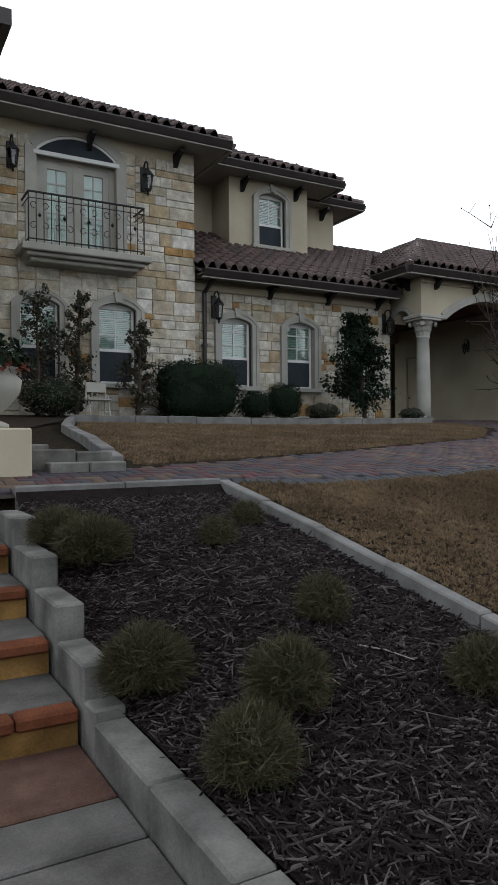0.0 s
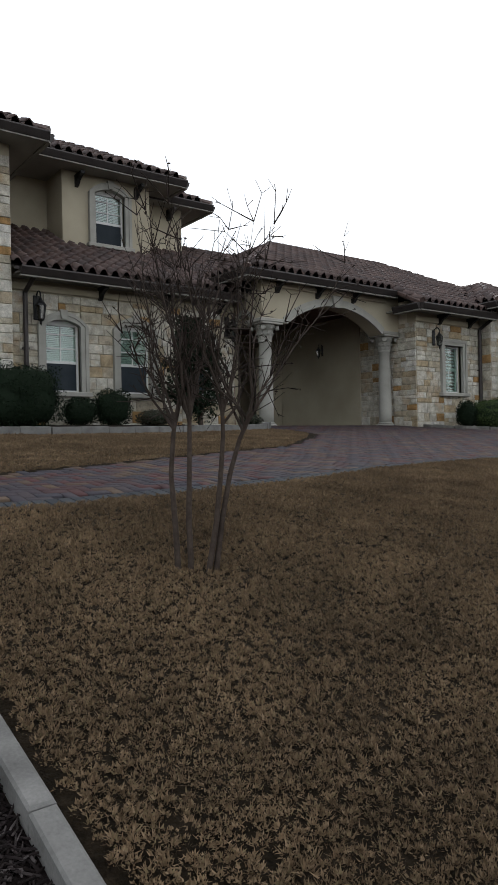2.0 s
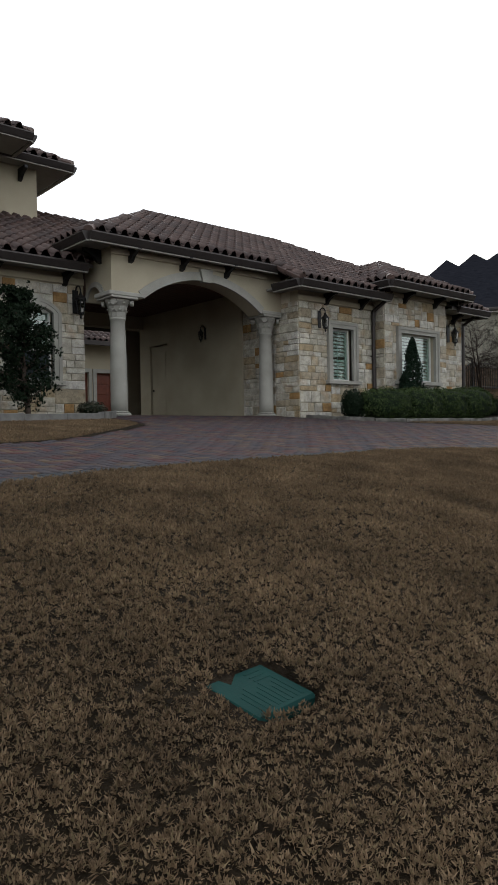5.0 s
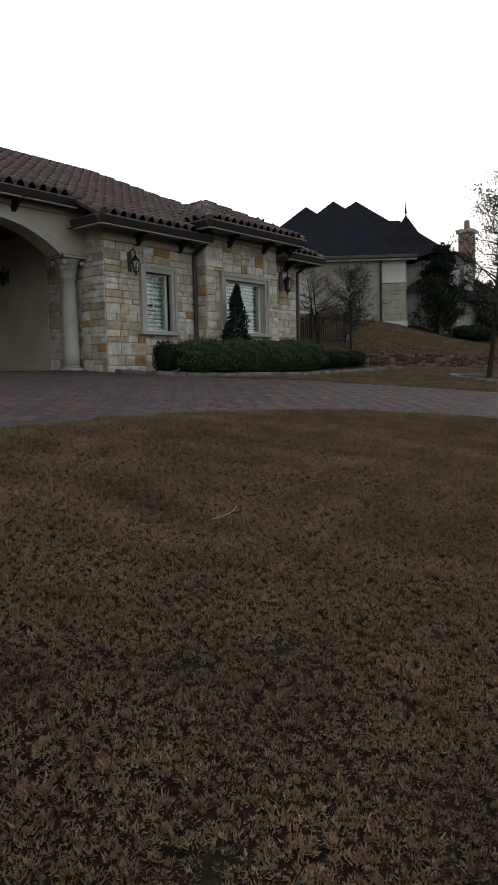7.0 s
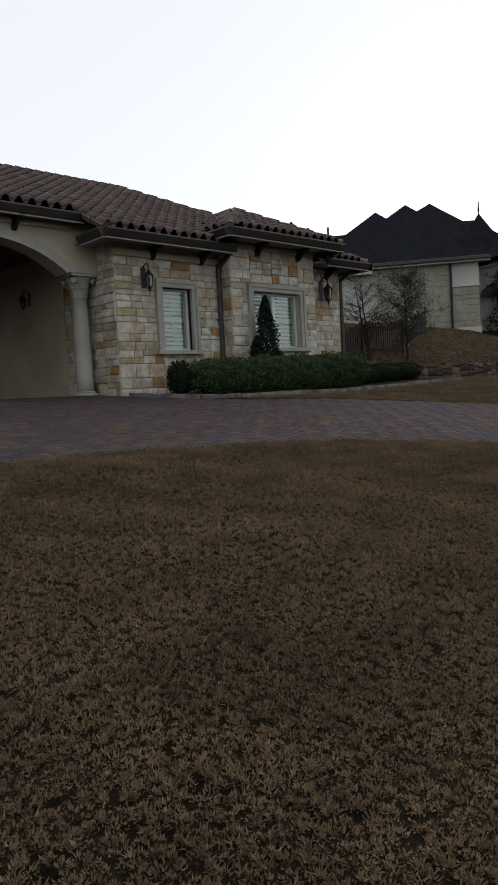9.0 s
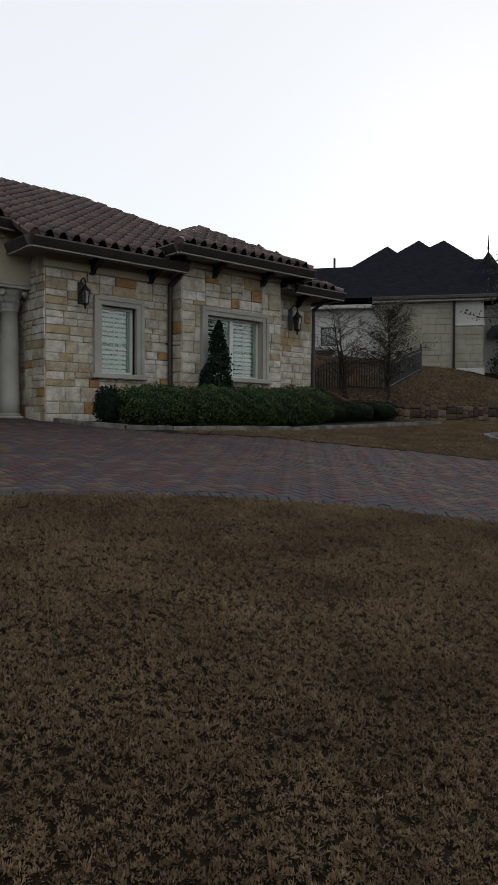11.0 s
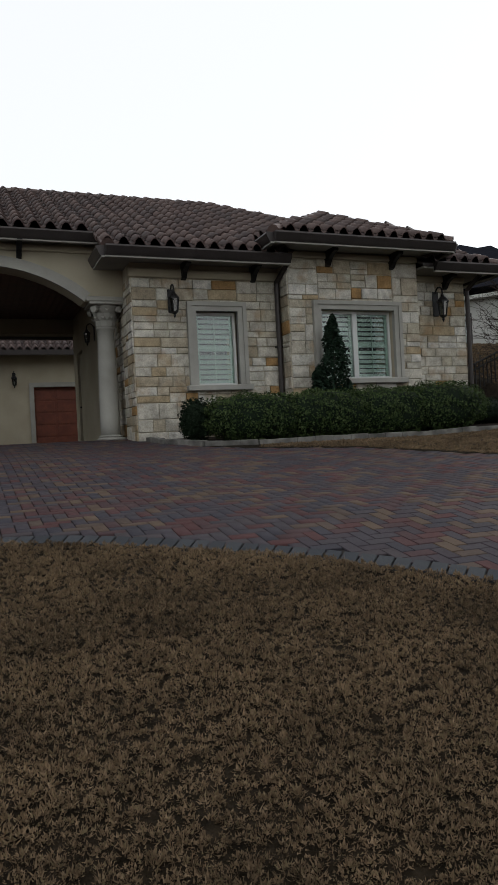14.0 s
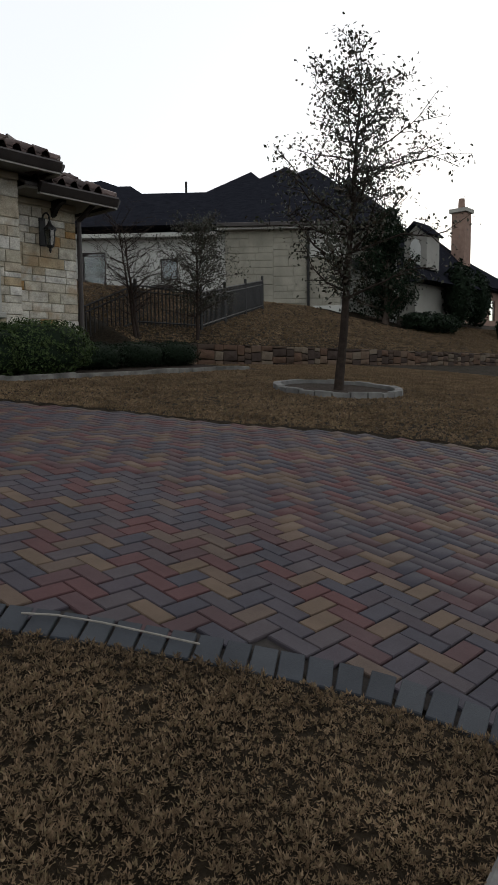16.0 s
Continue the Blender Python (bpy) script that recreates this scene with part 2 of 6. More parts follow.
def inside(poly, x, y):
    x, y = np.asarray(x, float), np.asarray(y, float)
    hit = np.zeros(x.shape, bool)
    for (xa, ya), (xb, yb) in zip(poly, poly[1:] + poly[:1]):
        if ya != yb:
            hit ^= ((ya > y) != (yb > y)) & (x < (xb - xa) * (y - ya) / (yb - ya) + xa)
    return hit


def place(ob, parent):
    ob.parent = parent
    if parent is not None and parent.parent is None:
        ob.matrix_parent_inverse = Matrix.Translation(-parent.location)
    return ob


def part(name, bm, mat, parent=None, label="", smooth=False):
    me = bpy.data.meshes.new(name)
    bmesh.ops.recalc_face_normals(bm, faces=bm.faces)
    bm.to_mesh(me)
    bm.free()
    me.materials.append(mat)
    if smooth:
        me.shade_smooth()
    ob = place(new(name, me), parent)
    return tagged(ob, label) if label else ob


def raw(name, verts, faces, mat, parent=None, label="", smooth=False):
    me = bpy.data.meshes.new(name)
    verts, faces = np.asarray(verts, np.float32), np.asarray(faces, np.int32)
    k = faces.shape[1]
    me.vertices.add(len(verts))
    me.vertices.foreach_set("co", verts.ravel())
    me.loops.add(faces.size)
    me.loops.foreach_set("vertex_index", faces.ravel())
    me.polygons.add(len(faces))
    me.polygons.foreach_set("loop_start", np.arange(0, faces.size, k, dtype=np.int32))
    me.update(calc_edges=True)
    me.materials.append(mat)
    if smooth:
        me.shade_smooth()
    ob = place(new(name, me), parent)
    return tagged(ob, label) if label else ob


def thing(name, at, label, category, group="", kind=""):
    e = new(name)
    e.location = at
    e.empty_display_size = .2
    return tagged(e, label, category, group, kind)


def box(bm, x0, x1, y0, y1, z0, z1, bevel=0.0):
    r = bmesh.ops.create_cube(bm, size=1, matrix=Matrix.LocRotScale(((x0 + x1) / 2, (y0 + y1) / 2, (z0 + z1) / 2), None, (abs(x1 - x0), abs(y1 - y0), abs(z1 - z0))))
    if bevel:
        edges = list({e for v in r["verts"] for e in v.link_edges})
        bmesh.ops.bevel(bm, geom=edges, offset=bevel, segments=1, affect="EDGES")
    return bm


def bx(*a, bevel=0.0):
    return box(bmesh.new(), *a, bevel=bevel)


def rod(bm, a, b, ra, rb=None, n=8):
    a, b = Vector(a), Vector(b)
    q = (b - a).to_track_quat("Z", "Y").to_matrix().to_4x4()
    bmesh.ops.create_cone(bm, cap_ends=True, segments=n, radius1=ra, radius2=ra if rb is None else rb, depth=(b - a).length, matrix=Matrix.Translation((a + b) / 2) @ q)
    return bm


def lathe(bm, profile, at, n=20):
    rings = []
    for r, z in profile:
        rings.append([bm.verts.new((at[0] + r * math.cos(2 * math.pi * k / n), at[1] + r * math.sin(2 * math.pi * k / n), at[2] + z)) for k in range(n)])
    for a, b in zip(rings, rings[1:]):
        for k in range(n):
            bm.faces.new((a[k], a[(k + 1) % n], b[(k + 1) % n], b[k]))
    bm.faces.new(rings[0]), bm.faces.new(rings[-1])
    return bm


def prism(bm, poly, depth):
    """A polygon of 3D points given a thickness along the vector depth."""
    a = [bm.verts.new(p) for p in poly]
    b = [bm.verts.new(Vector(p) + Vector(depth)) for p in poly]
    bm.faces.new(a), bm.faces.new(b)
    for k in range(len(a)):
        bm.faces.new((a[k], a[k - 1], b[k - 1], b[k]))
    return bm


def wall_boxes(bm, u0, u1, z0, z1, holes, put):
    """Solid cells of a wall round its rectangular holes (ua, ub, za, zb); put(ua, ub, za, zb) makes one cell."""
    us = sorted({u0, u1, *[h[0] for h in holes], *[h[1] for h in holes]})
    for ua, ub in zip(us, us[1:]):
        mid = (ua + ub) / 2
        zs = z0
        for h in sorted([h for h in holes if h[0] < mid < h[1]], key=lambda h: h[2]):
            if h[2] > zs:
                put(ua, ub, zs, h[2])
            zs = h[3]
        if zs < z1:
            put(ua, ub, zs, z1)
    return bm


def wall_x(x0, x1, y, z0, z1, holes=(), thick=.3):
    bm = bmesh.new()
    return wall_boxes(bm, x0, x1, z0, z1, holes, lambda a, b, c, d: box(bm, a, b, y, y + thick, c, d))


def wall_y(y0, y1, x, z0, z1, holes=(), thick=.3):
    bm = bmesh.new()
    return wall_boxes(bm, y0, y1, z0, z1, holes, lambda a, b, c, d: box(bm, x, x + thick, a, b, c, d))


def tubes(segs, n=5):
    """Tapered segments (a, b, ra, rb) as one array mesh."""
    segs = [s for s in segs]
    A, B = np.array([s[0] for s in segs]), np.array([s[1] for s in segs])
    ra, rb = np.array([s[2] for s in segs]), np.array([s[3] for s in segs])
    d = B - A
    d /= np.linalg.norm(d, axis=1, keepdims=True) + 1e-9
    ref = np.where(np.abs(d[:, 2:3]) > .9, [[1., 0, 0]], [[0, 0, 1.]])
    u = np.cross(d, ref)
    u /= np.linalg.norm(u, axis=1, keepdims=True)
    v = np.cross(d, u)
    ang = np.arange(n) * 2 * np.pi / n
    ring = u[:, None] * np.cos(ang)[None, :, None] + v[:, None] * np.sin(ang)[None, :, None]
    V = np.concatenate([A[:, None] + ring * ra[:, None, None], B[:, None] + ring * rb[:, None, None]], 1).reshape(-1, 3)
    k = np.arange(n)
    f = np.stack([k, (k + 1) % n, (k + 1) % n + n, k + n], 1)
    F = (f[None] + (np.arange(len(segs)) * 2 * n)[:, None, None]).reshape(-1, 4)
    return V, F


def leaves(points, normals, size, rng, jitter=.8):
    """A folded four-cornered leaf at each point."""
    n = len(points)
    nr = normals + rng.normal(0, jitter, (n, 3))
    nr /= np.linalg.norm(nr, axis=1, keepdims=True)
    t = np.cross(nr, rng.normal(0, 1, (n, 3)))
    t /= np.linalg.norm(t, axis=1, keepdims=True)
    s = np.cross(nr, t)
    L = (size * rng.uniform(.6, 1.3, n))[:, None]
    V = np.stack([points - t * L * .5, points + s * L * .28 + nr * L * .08, points + t * L * .5, points - s * L * .28 + nr * L * .08], 1).reshape(-1, 3)
    b = np.arange(n)[:, None] * 4
    return V, np.concatenate([b + [[0, 1, 2]], b + [[0, 2, 3]]])


# ---- ground, drive, beds ----
rng = np.random.default_rng(7)
DRIVE = [(-9, 4.74), (2.45, 4.68), (3.3, 4.5), (4.8, 4.62), (6.5, 4.85), (7.5, 5.13), (9.1, 5.36), (11.5, 5.62), (13.2, 5.55), (14.3, 5.15), (15.4, 4.75), (16.5, 4.08), (17.38, 3.28), (18.02, 2.48), (18.4, 1.72), (18.7, 0), (19.3, -8),
         (26, -8), (24.2, 1), (23.2, 3.69), (21.6, 5.93), (20.9, 7.5), (19.9, 9.2), (18.5, 10.0), (17.9, 11.2), (17.6, 12.8), (17.4, 13.3), (17.35, 20), (17.35, 27), (10, 27), (10, 20), (12.5, 20), (12.45, 14.5), (12.2, 13.1), (11.9, 12.4), (11.65, 11.2), (11.15, 10.1), (10.2, 9.1), (8.5, 7.75), (7.1, 7.3), (5.0, 6.48), (3.64, 6.0), (2.0, 5.5), (-9, 5.45)]
BED = [(.9, -3), (2.44, -3), (2.44, 4.6), (.9, 4.6)]
ISLAND_BED = [(1.9, 9.2), (3.2, 11.9), (4.6, 11.2), (6.0, 10.9), (8.6, 11.2), (11.6, 12.2), (12.3, 13.2), (12.4, 14.6), (-2, 14.6), (-2, 9.2)]
HEDGE_BED = [(17.62, 12.85), (17.75, 11.85), (18.15, 11.06), (18.9, 10.8), (23, 10.72), (27.4, 10.8), (27.4, 12.6), (24.8, 12.9)]


def edge_gap(line, x, y):
    """Distance in plan from points to a line of corners."""
    x, y = np.asarray(x, float), np.asarray(y, float)
    best = np.full(x.shape, 9.0)
    for (xa, ya), (xb, yb) in zip(line, line[1:]):
        t = np.clip(((x - xa) * (xb - xa) + (y - ya) * (yb - ya)) / ((xb - xa) ** 2 + (yb - ya) ** 2), 0, 1)
        best = np.minimum(best, np.hypot(x - xa - t * (xb - xa), y - ya - t * (yb - ya)))
    return best


def surface_z(x, y):
    """Height of the ground sheet itself: sunk under the paving, in the beds and under the steps."""
    x, y = np.asarray(x, float), np.asarray(y, float)
    z = ground_z(x, y) - .002
    z = np.where(inside(DRIVE, x, y), ground_z(x, y) - .012 - .06 * np.clip((edge_gap(DRIVE[1:17], x, y) - .1) / .1, 0, 1), z)
    step_top = np.interp(y, (2.6, 4.6), (.54, 1.2))
    side = np.clip((x - .9) / .7, 0, 1)
    bed = ground_z(x, y) - .03 - .035 * side
    bed = bed - (1 - side) * np.maximum(0, bed - step_top)
    z = np.where(inside(BED, x, y), bed, z)
    z = np.where((x > -1.6) & (x < .9) & (y < 4.72) & (y > -3.2), np.minimum(.2, ground_z(x, y) - .3), z)
    z = np.where((x > 6.2) & (x < 6.5) & (y > 1.72) & (y < 2.02), ground_z(x, y) - .06, z)
    return z


def axis_lines(dense0, dense1, step, far):
    mid = np.arange(dense0, dense1, step)
    out = np.geomspace(step * 2, far, 22)
    return np.concatenate([dense0 - out[::-1], mid, dense1 + out])


gx, gy = axis_lines(-4, 31, .15, 600), axis_lines(-5, 18, .15, 600)
X, Y = np.meshgrid(gx, gy, indexing="ij")
Zg = surface_z(X, Y) + np.where((np.abs(X - 14) < 17) & (np.abs(Y - 5) < 11), np.sin(X * 1.7 + np.sin(Y * 2.1)) * np.sin(Y * 1.9) * .004, 0)
idx = np.arange(X.size).reshape(X.shape)
quads = np.stack([idx[:-1, :-1], idx[1:, :-1], idx[1:, 1:], idx[:-1, 1:]], -1).reshape(-1, 4)
tagged(raw("ground", np.stack([X, Y, Zg], -1).reshape(-1, 3), quads, M_LAWN, smooth=True), "wide sloping lawn ground, darkened as shade between grass clumps", "lawn", kind="structure")


def sheet(name, poly, mat, lift, label, category, step=.2):
    """A paved or planted sheet that follows the slope inside a plan outline."""
    xs = np.arange(min(p[0] for p in poly) - step, max(p[0] for p in poly) + step, step)
    ys = np.arange(min(p[1] for p in poly) - step, max(p[1] for p in poly) + step, step)
    A, B = np.meshgrid(xs, ys, indexing="ij")
    ids = np.arange(A.size).reshape(A.shape)
    q = np.stack([ids[:-1, :-1], ids[1:, :-1], ids[1:, 1:], ids[:-1, 1:]], -1).reshape(-1, 4)
    cx, cy = A.ravel()[q].mean(1), B.ravel()[q].mean(1)
    q = q[inside(poly, cx, cy)]
    z = surface_z(A, B) + lift if lift > 0 else ground_z(A, B) + lift
    return tagged(raw(name, np.stack([A, B, z], -1).reshape(-1, 3), q, mat, smooth=True), label, category, kind="structure")


drive = sheet("driveway", [p for p in DRIVE], M_JOINT, -.018, "curving herringbone driveway of multicoloured concrete pavers", "driveway")
bed_sheet = sheet("mulch_bed", BED, M_MULCH, .02, "planting bed covered in dark shredded mulch", "mulch bed", .1)
sheet("foundation_bed", ISLAND_BED, M_SOIL, .025, "soil bed along the stone house wall", "flower bed", .15)
sheet("hedge_bed", HEDGE_BED, M_SOIL, .025, "soil bed under the clipped hedge", "flower bed", .15)

# ---- the house ----
house = thing("house", (15, 14, 2.05), "large mediterranean villa of cream limestone with clay tile roofs", "house")
Z0 = 1.7
stone_sets = []


def stone_unit(seed):
    """A dressed stone of unit size, its face (towards -y) chipped at the edges."""
    r = random.Random(seed)
    bm = bmesh.new()
    back = [bm.verts.new(p) for p in ((-.5, .5, -.5), (.5, .5, -.5), (.5, .5, .5), (-.5, .5, .5))]
    rim = [bm.verts.new((x, -.2, z)) for x, z in ((-.5, -.5), (.5, -.5), (.5, .5), (-.5, .5))]
    face = [bm.verts.new((x + r.uniform(-.02, .02), -.5 + r.uniform(-.1, .1), z + r.uniform(-.03, .03))) for x, z in ((-.47, -.45), (.47, -.45), (.47, .45), (-.47, .45))]
    mid = bm.verts.new((r.uniform(-.1, .1), -.55 + r.uniform(-.15, .05), r.uniform(-.1, .1)))
    for a, b in ((back, rim), (rim, face)):
        for k in range(4):
            bm.faces.new((a[k], a[(k + 1) % 4], b[(k + 1) % 4], b[k]))
    for k in range(4):
        bm.faces.new((face[k], face[(k + 1) % 4], mid))
    bmesh.ops.recalc_face_normals(bm, faces=bm.faces)
    me = bpy.data.meshes.new("stone")
    bm.to_mesh(me)
    bm.free()
    me.materials.append(M_STONE)
    return me


STONES = [stone_unit(k) for k in range(6)]


def lay_stones(parent, u0, u1, z0, z1, holes, to_world, turn, seed, size=1.0, meshes=None):
    """Rough ashlar: the wall face is split again and again into uneven stones, none across an opening."""
    r = random.Random(seed)

    def split(a, b, c, d):
        w, h = b - a, d - c
        if w < .05 or h < .04:
            return
        if w > 1.5 * size and w > h * .9:
            m = a + w * r.uniform(.35, .65)
            split(a, m, c, d), split(m, b, c, d)
        elif h > .36 * size or (h > .24 * size and r.random() < .55):
            m = c + h * r.uniform(.36, .64)
            split(a, b, c, m), split(a, b, m, d)
        elif w > max(.62 * size * r.uniform(.6, 1.1), h * 1.2):
            m = a + w * r.uniform(.33, .67)
            split(a, m, c, d), split(m, b, c, d)
        else:
            ob = place(new("stone", (meshes or STONES)[r.randrange(len(meshes or STONES))]), parent)
            x, y = to_world((a + b) / 2, -.005)
            ob.matrix_basis = Matrix.LocRotScale((x, y, (c + d) / 2), Euler((0, 0, turn)), (w - .010, .036 + r.uniform(-.008, .012), h - .010))

    wall_boxes(None, u0, u1, z0, z1, [(a, b, max(c, z0), min(d, z1)) for a, b, c, d in holes], split)


def stone_wall_front(name, x0, x1, y, z0, z1, holes, seed, top=None, size=1.0):
    w = part(name, wall_x(x0, x1, y, z0, top or z1, holes), M_MORTAR if not top else M_STUCCO, house, "coursed cream limestone wall")
    stone_sets.append((w, x0, x1, max(z0, 2.0), z1, [(a - .02, b + .02, c, d) for a, b, c, d in holes], lambda u, o, y=y: (u, y + o), 0, seed, size))
    return w


# openings: (x0, x1, z0, z1)
W1, W2 = (18.62, 19.44, 3.0, 4.38), (21.0, 22.62, 3.04, 4.38)
W3, W4, W5 = (7.42, 8.22, 2.86, 4.44), (9.18, 9.98, 2.86, 4.46), (10.86, 11.66, 2.86, 4.46)
WA, WB = (4.42, 5.22, 2.8, 4.46), (2.86, 3.62, 2.8, 4.44)
UW = (9.47, 10.3, 6.78, 8.2)
FD = (3.2, 4.82, 5.34, 7.3)
stone_wall_front("wall_garage_wing", 17.45, 20.36, 12.85, Z0, 4.97, [W1], 1, 5.32)
stone_wall_front("wall_bay", 20.36, 23.25, 12.45, Z0, 5.34, [W2], 2, 5.6)
stone_wall_front("wall_end", 23.25, 24.74, 12.88, Z0, 5.08, [], 3, 5.32)
stone_wall_front("wall_link", 6.6, 12.42, 14.6, Z0, 4.98, [W3, W4, W5], 4, 5.4, 1.15)
stone_wall_front("wall_tower", -4, 6.6, 14.2, Z0, 7.62, [WA, WB, FD], 5, 7.88, 1.25)
wside = part("wall_pier_side", wall_y(13.15, 15.0, 17.45, Z0, 5.6), M_MORTAR, house)
stone_sets.append((wside, -15.0, -12.85, 2.0, 4.97, [], lambda u, o: (17.45 + o, -u), -math.pi / 2, 6, 1.0))
bside = part("wall_bay_side", wall_y(12.75, 12.85, 20.36, Z0, 5.5), M_MORTAR, house)
stone_sets.append((bside, -12.85, -12.45, 2.0, 5.3, [], lambda u, o: (20.36 + o, -u), -math.pi / 2, 8, 1.0))
pend = part("wall_link_end", wall_y(14.9, 20, 12.12, Z0, 5.4), M_STUCCO, house)
# plain enclosing walls
part("wall_east", wall_y(13.18, 22, 24.44, Z0, 5.35), M_STUCCO, house)
part("wall_back", wall_x(17.75, 24.44, 21.7, Z0, 5.35), M_STUCCO, house)
part("wall_tower_east", wall_y(14.5, 22, 6.3, 4.9, 7.88), M_STUCCO, house)
part("wall_tower_back", wall_x(-4, 6.3, 22, Z0, 7.88), M_STUCCO, house)
part("wall_recess", wall_x(6.6, 12.65, 17.4, 5.3, 8.58), M_STUCCO, house, "smooth cream stucco wall")
part("wall_upper_east", wall_y(17.7, 22, 12.35, 5.3, 8.58), M_STUCCO, house)
bm = wall_x(8.62, 11.05, 16.4, 5.8, 8.58, [UW])
box(bm, 8.62, 8.92, 16.7, 17.4, 5.8, 8.58), box(bm, 10.75, 11.05, 16.7, 17.4, 5.8, 8.58)
part("wall_upper_bay", bm, M_STUCCO, house, "smooth cream stucco bay wall")

# porte-cochere
part("wall_carport_inner", wall_y(15.0, 20.2, 17.4, Z0, 5.6, [(18.64, 19.6, 2.1, 4.5)]), M_STUCCO, house, "smooth tan stucco wall")
dr = part("door", bx(17.46, 17.52, 18.66, 19.58, 2.1, 4.48, bevel=.01), M_STUCCO, house, "painted tan panel door")
for a, b in ((2.3, 3.2), (3.35, 4.3)):
    part("panel", bx(17.445, 17.46, 18.8, 19.44, a, b, bevel=.006), M_STUCCO, dr)
part("handle", lathe(bmesh.new(), [(.02, 0), (.035, .02), (.02, .05)], (17.43, 19.48, 3.05), 10), M_IRON, dr, "dark knob")
bm = bx(12.45, 17.4, 13.95, 20, 5.52, 5.6)
for k in range(32):
    box(bm, 12.46 + k * .155, 12.6 + k * .155, 13.96, 19.99, 5.5, 5.52)
part("ceiling", bm, M_WOODCEIL, house, "dark red-stained board ceiling")
part("carport_back_beam", bx(12.1, 17.7, 20, 20.4, 5.1, 5.7), M_STUCCO, house)


def arch_points(x0, x1, zs, rise, n=20):
    half = (x1 - x0) / 2
    R = (half * half + rise * rise) / (2 * rise)
    a = math.asin(half / R)
    return [((x0 + x1) / 2 + R * math.sin(-a + 2 * a * k / n), zs + rise - R + R * math.cos(-a + 2 * a * k / n)) for k in range(n + 1)]


pts = arch_points(13.26, 16.7, 4.64, .6)
prof = [(12.48, 4.64), (13.26, 4.64)] + pts[1:-1] + [(16.7, 4.64), (17.44, 4.64), (17.44, 5.72), (12.48, 5.72)]
part("arch_front", prism(bmesh.new(), [(x, 13.46, z) for x, z in prof], (0, .46, 0)), M_STUCCO, house, "cream stucco segmental arch wall")
sp = arch_points(13.86, 14.5, 4.64, .28, 12)
prof = [(13.92, 4.64)] + sp[1:-1] + [(14.5, 4.64), (14.6, 4.64), (14.6, 5.72), (13.92, 5.72)]
part("arch_side", prism(bmesh.new(), [(12.48, y, z) for y, z in prof], (.4, 0, 0)), M_STUCCO, house)


def band(points, y, width, depth, origin, flip=False):
    """A moulding that follows an arch, standing proud of the wall."""
    bm = bmesh.new()
    for k, (w0, w1, d) in enumerate(((0, width * .45, depth), (width * .45, width, depth * .6))):
        ring = []
        for j, (x, z) in enumerate(points):
            p, q = points[max(0, j - 1)], points[min(len(points) - 1, j + 1)]
            t = Vector((q[0] - p[0], q[1] - p[1])).normalized()
            nx, nz = -t.y, t.x
            ring.append([(x + nx * w, yy, z + nz * w) for w, yy in ((w0, y - d), (w1, y - d), (w1, y + .01), (w0, y + .01))])
        vs = [[bm.verts.new(c if not flip else (origin - (y - c[1]), c[0], c[2])) for c in r] for r in ring]
        for a, b in zip(vs, vs[1:]):
            for i in range(4):
                bm.faces.new((a[i], a[(i + 1) % 4], b[(i + 1) % 4], b[i]))
        bm.faces.new(vs[0]), bm.faces.new(vs[-1])
    return bm


part("arch_moulding", band(pts, 13.46, .2, .05, 0), M_CAST, house, "cast stone arch moulding")
part("arch_moulding", band(sp, 12.48, .12, .04, 12.48, True), M_CAST, house)
part("keystone", prism(bmesh.new(), [(14.86, 13.36, 5.2), (15.1, 13.36, 5.2), (15.16, 13.36, 5.5), (14.8, 13.36, 5.5)], (0, .12, 0)), M_CAST, house, "carved keystone")


def column(x, y):
    base = 2.02
    col = part("column", lathe(bmesh.new(), [(.185, 0), (.187, .3), (.18, 1.0), (.165, 1.7), (.155, 2.02), (.175, 2.03), (.175, 2.07), (.15, 2.09)], (x, y, base + .12), 28), M_CAST, house, "smooth pale cast stone column", True)
    bm = bx(x - .27, x + .27, y - .27, y + .27, base - .2, base + .06, bevel=.01)
    lathe(bm, [(.26, .06), (.27, .085), (.24, .11), (.21, .115), (.225, .14), (.19, .16)], (x, y, base), 28)
    part("column_base", bm, M_CAST, col)
    bm = lathe(bmesh.new(), [(.155, 0), (.165, .08), (.2, .26), (.27, .38), (.27, .42)], (x, y, base + 2.17), 24)
    for row, (r0, zz, hh, n) in enumerate(((.17, 2.2, .17, 10), (.19, 2.32, .19, 10))):
        for k in range(n):
            a = 2 * math.pi * (k + .5 * row) / n
            c, s = math.cos(a), math.sin(a)
            tx, ty = -s * .055, c * .055
            p0, p1, p2, p3 = (r0, zz), (r0 + .02, zz + hh * .6), (r0 + .075, zz + hh), (r0 + .085, zz + hh * .82)
            vs = [[bm.verts.new((x + c * r + tx * f * sg, y + s * r + ty * f * sg, base + z)) for sg in (-1, 1)] for (r, z), f in ((p0, .9), (p1, 1), (p2, .6), (p3, .25))]
            for u, v in zip(vs, vs[1:]):
                bm.faces.new((u[0], u[1], v[1], v[0]))
    for sx in (-1, 1):
        for sy in (-1, 1):
            rod(bm, (x + sx * .2, y + sy * .2, base + 2.5), (x + sx * .25, y + sy * .25, base + 2.5), .06, .06, 10)
    box(bm, x - .33, x + .33, y - .33, y + .33, base + 2.58, base + 2.63, .01)
    part("capital", bm, M_CAST, col, "carved acanthus leaf capital")
    part("entablature_block", bx(x - .38, x + .45 if x < 15 else x + .3, y - .34, y + .34, base + 2.63, base + 2.72, bevel=.015), M_CAST, col)


column(12.78, 13.74)
column(17.12, 13.74)

# ---- roofs ----
SL = .508


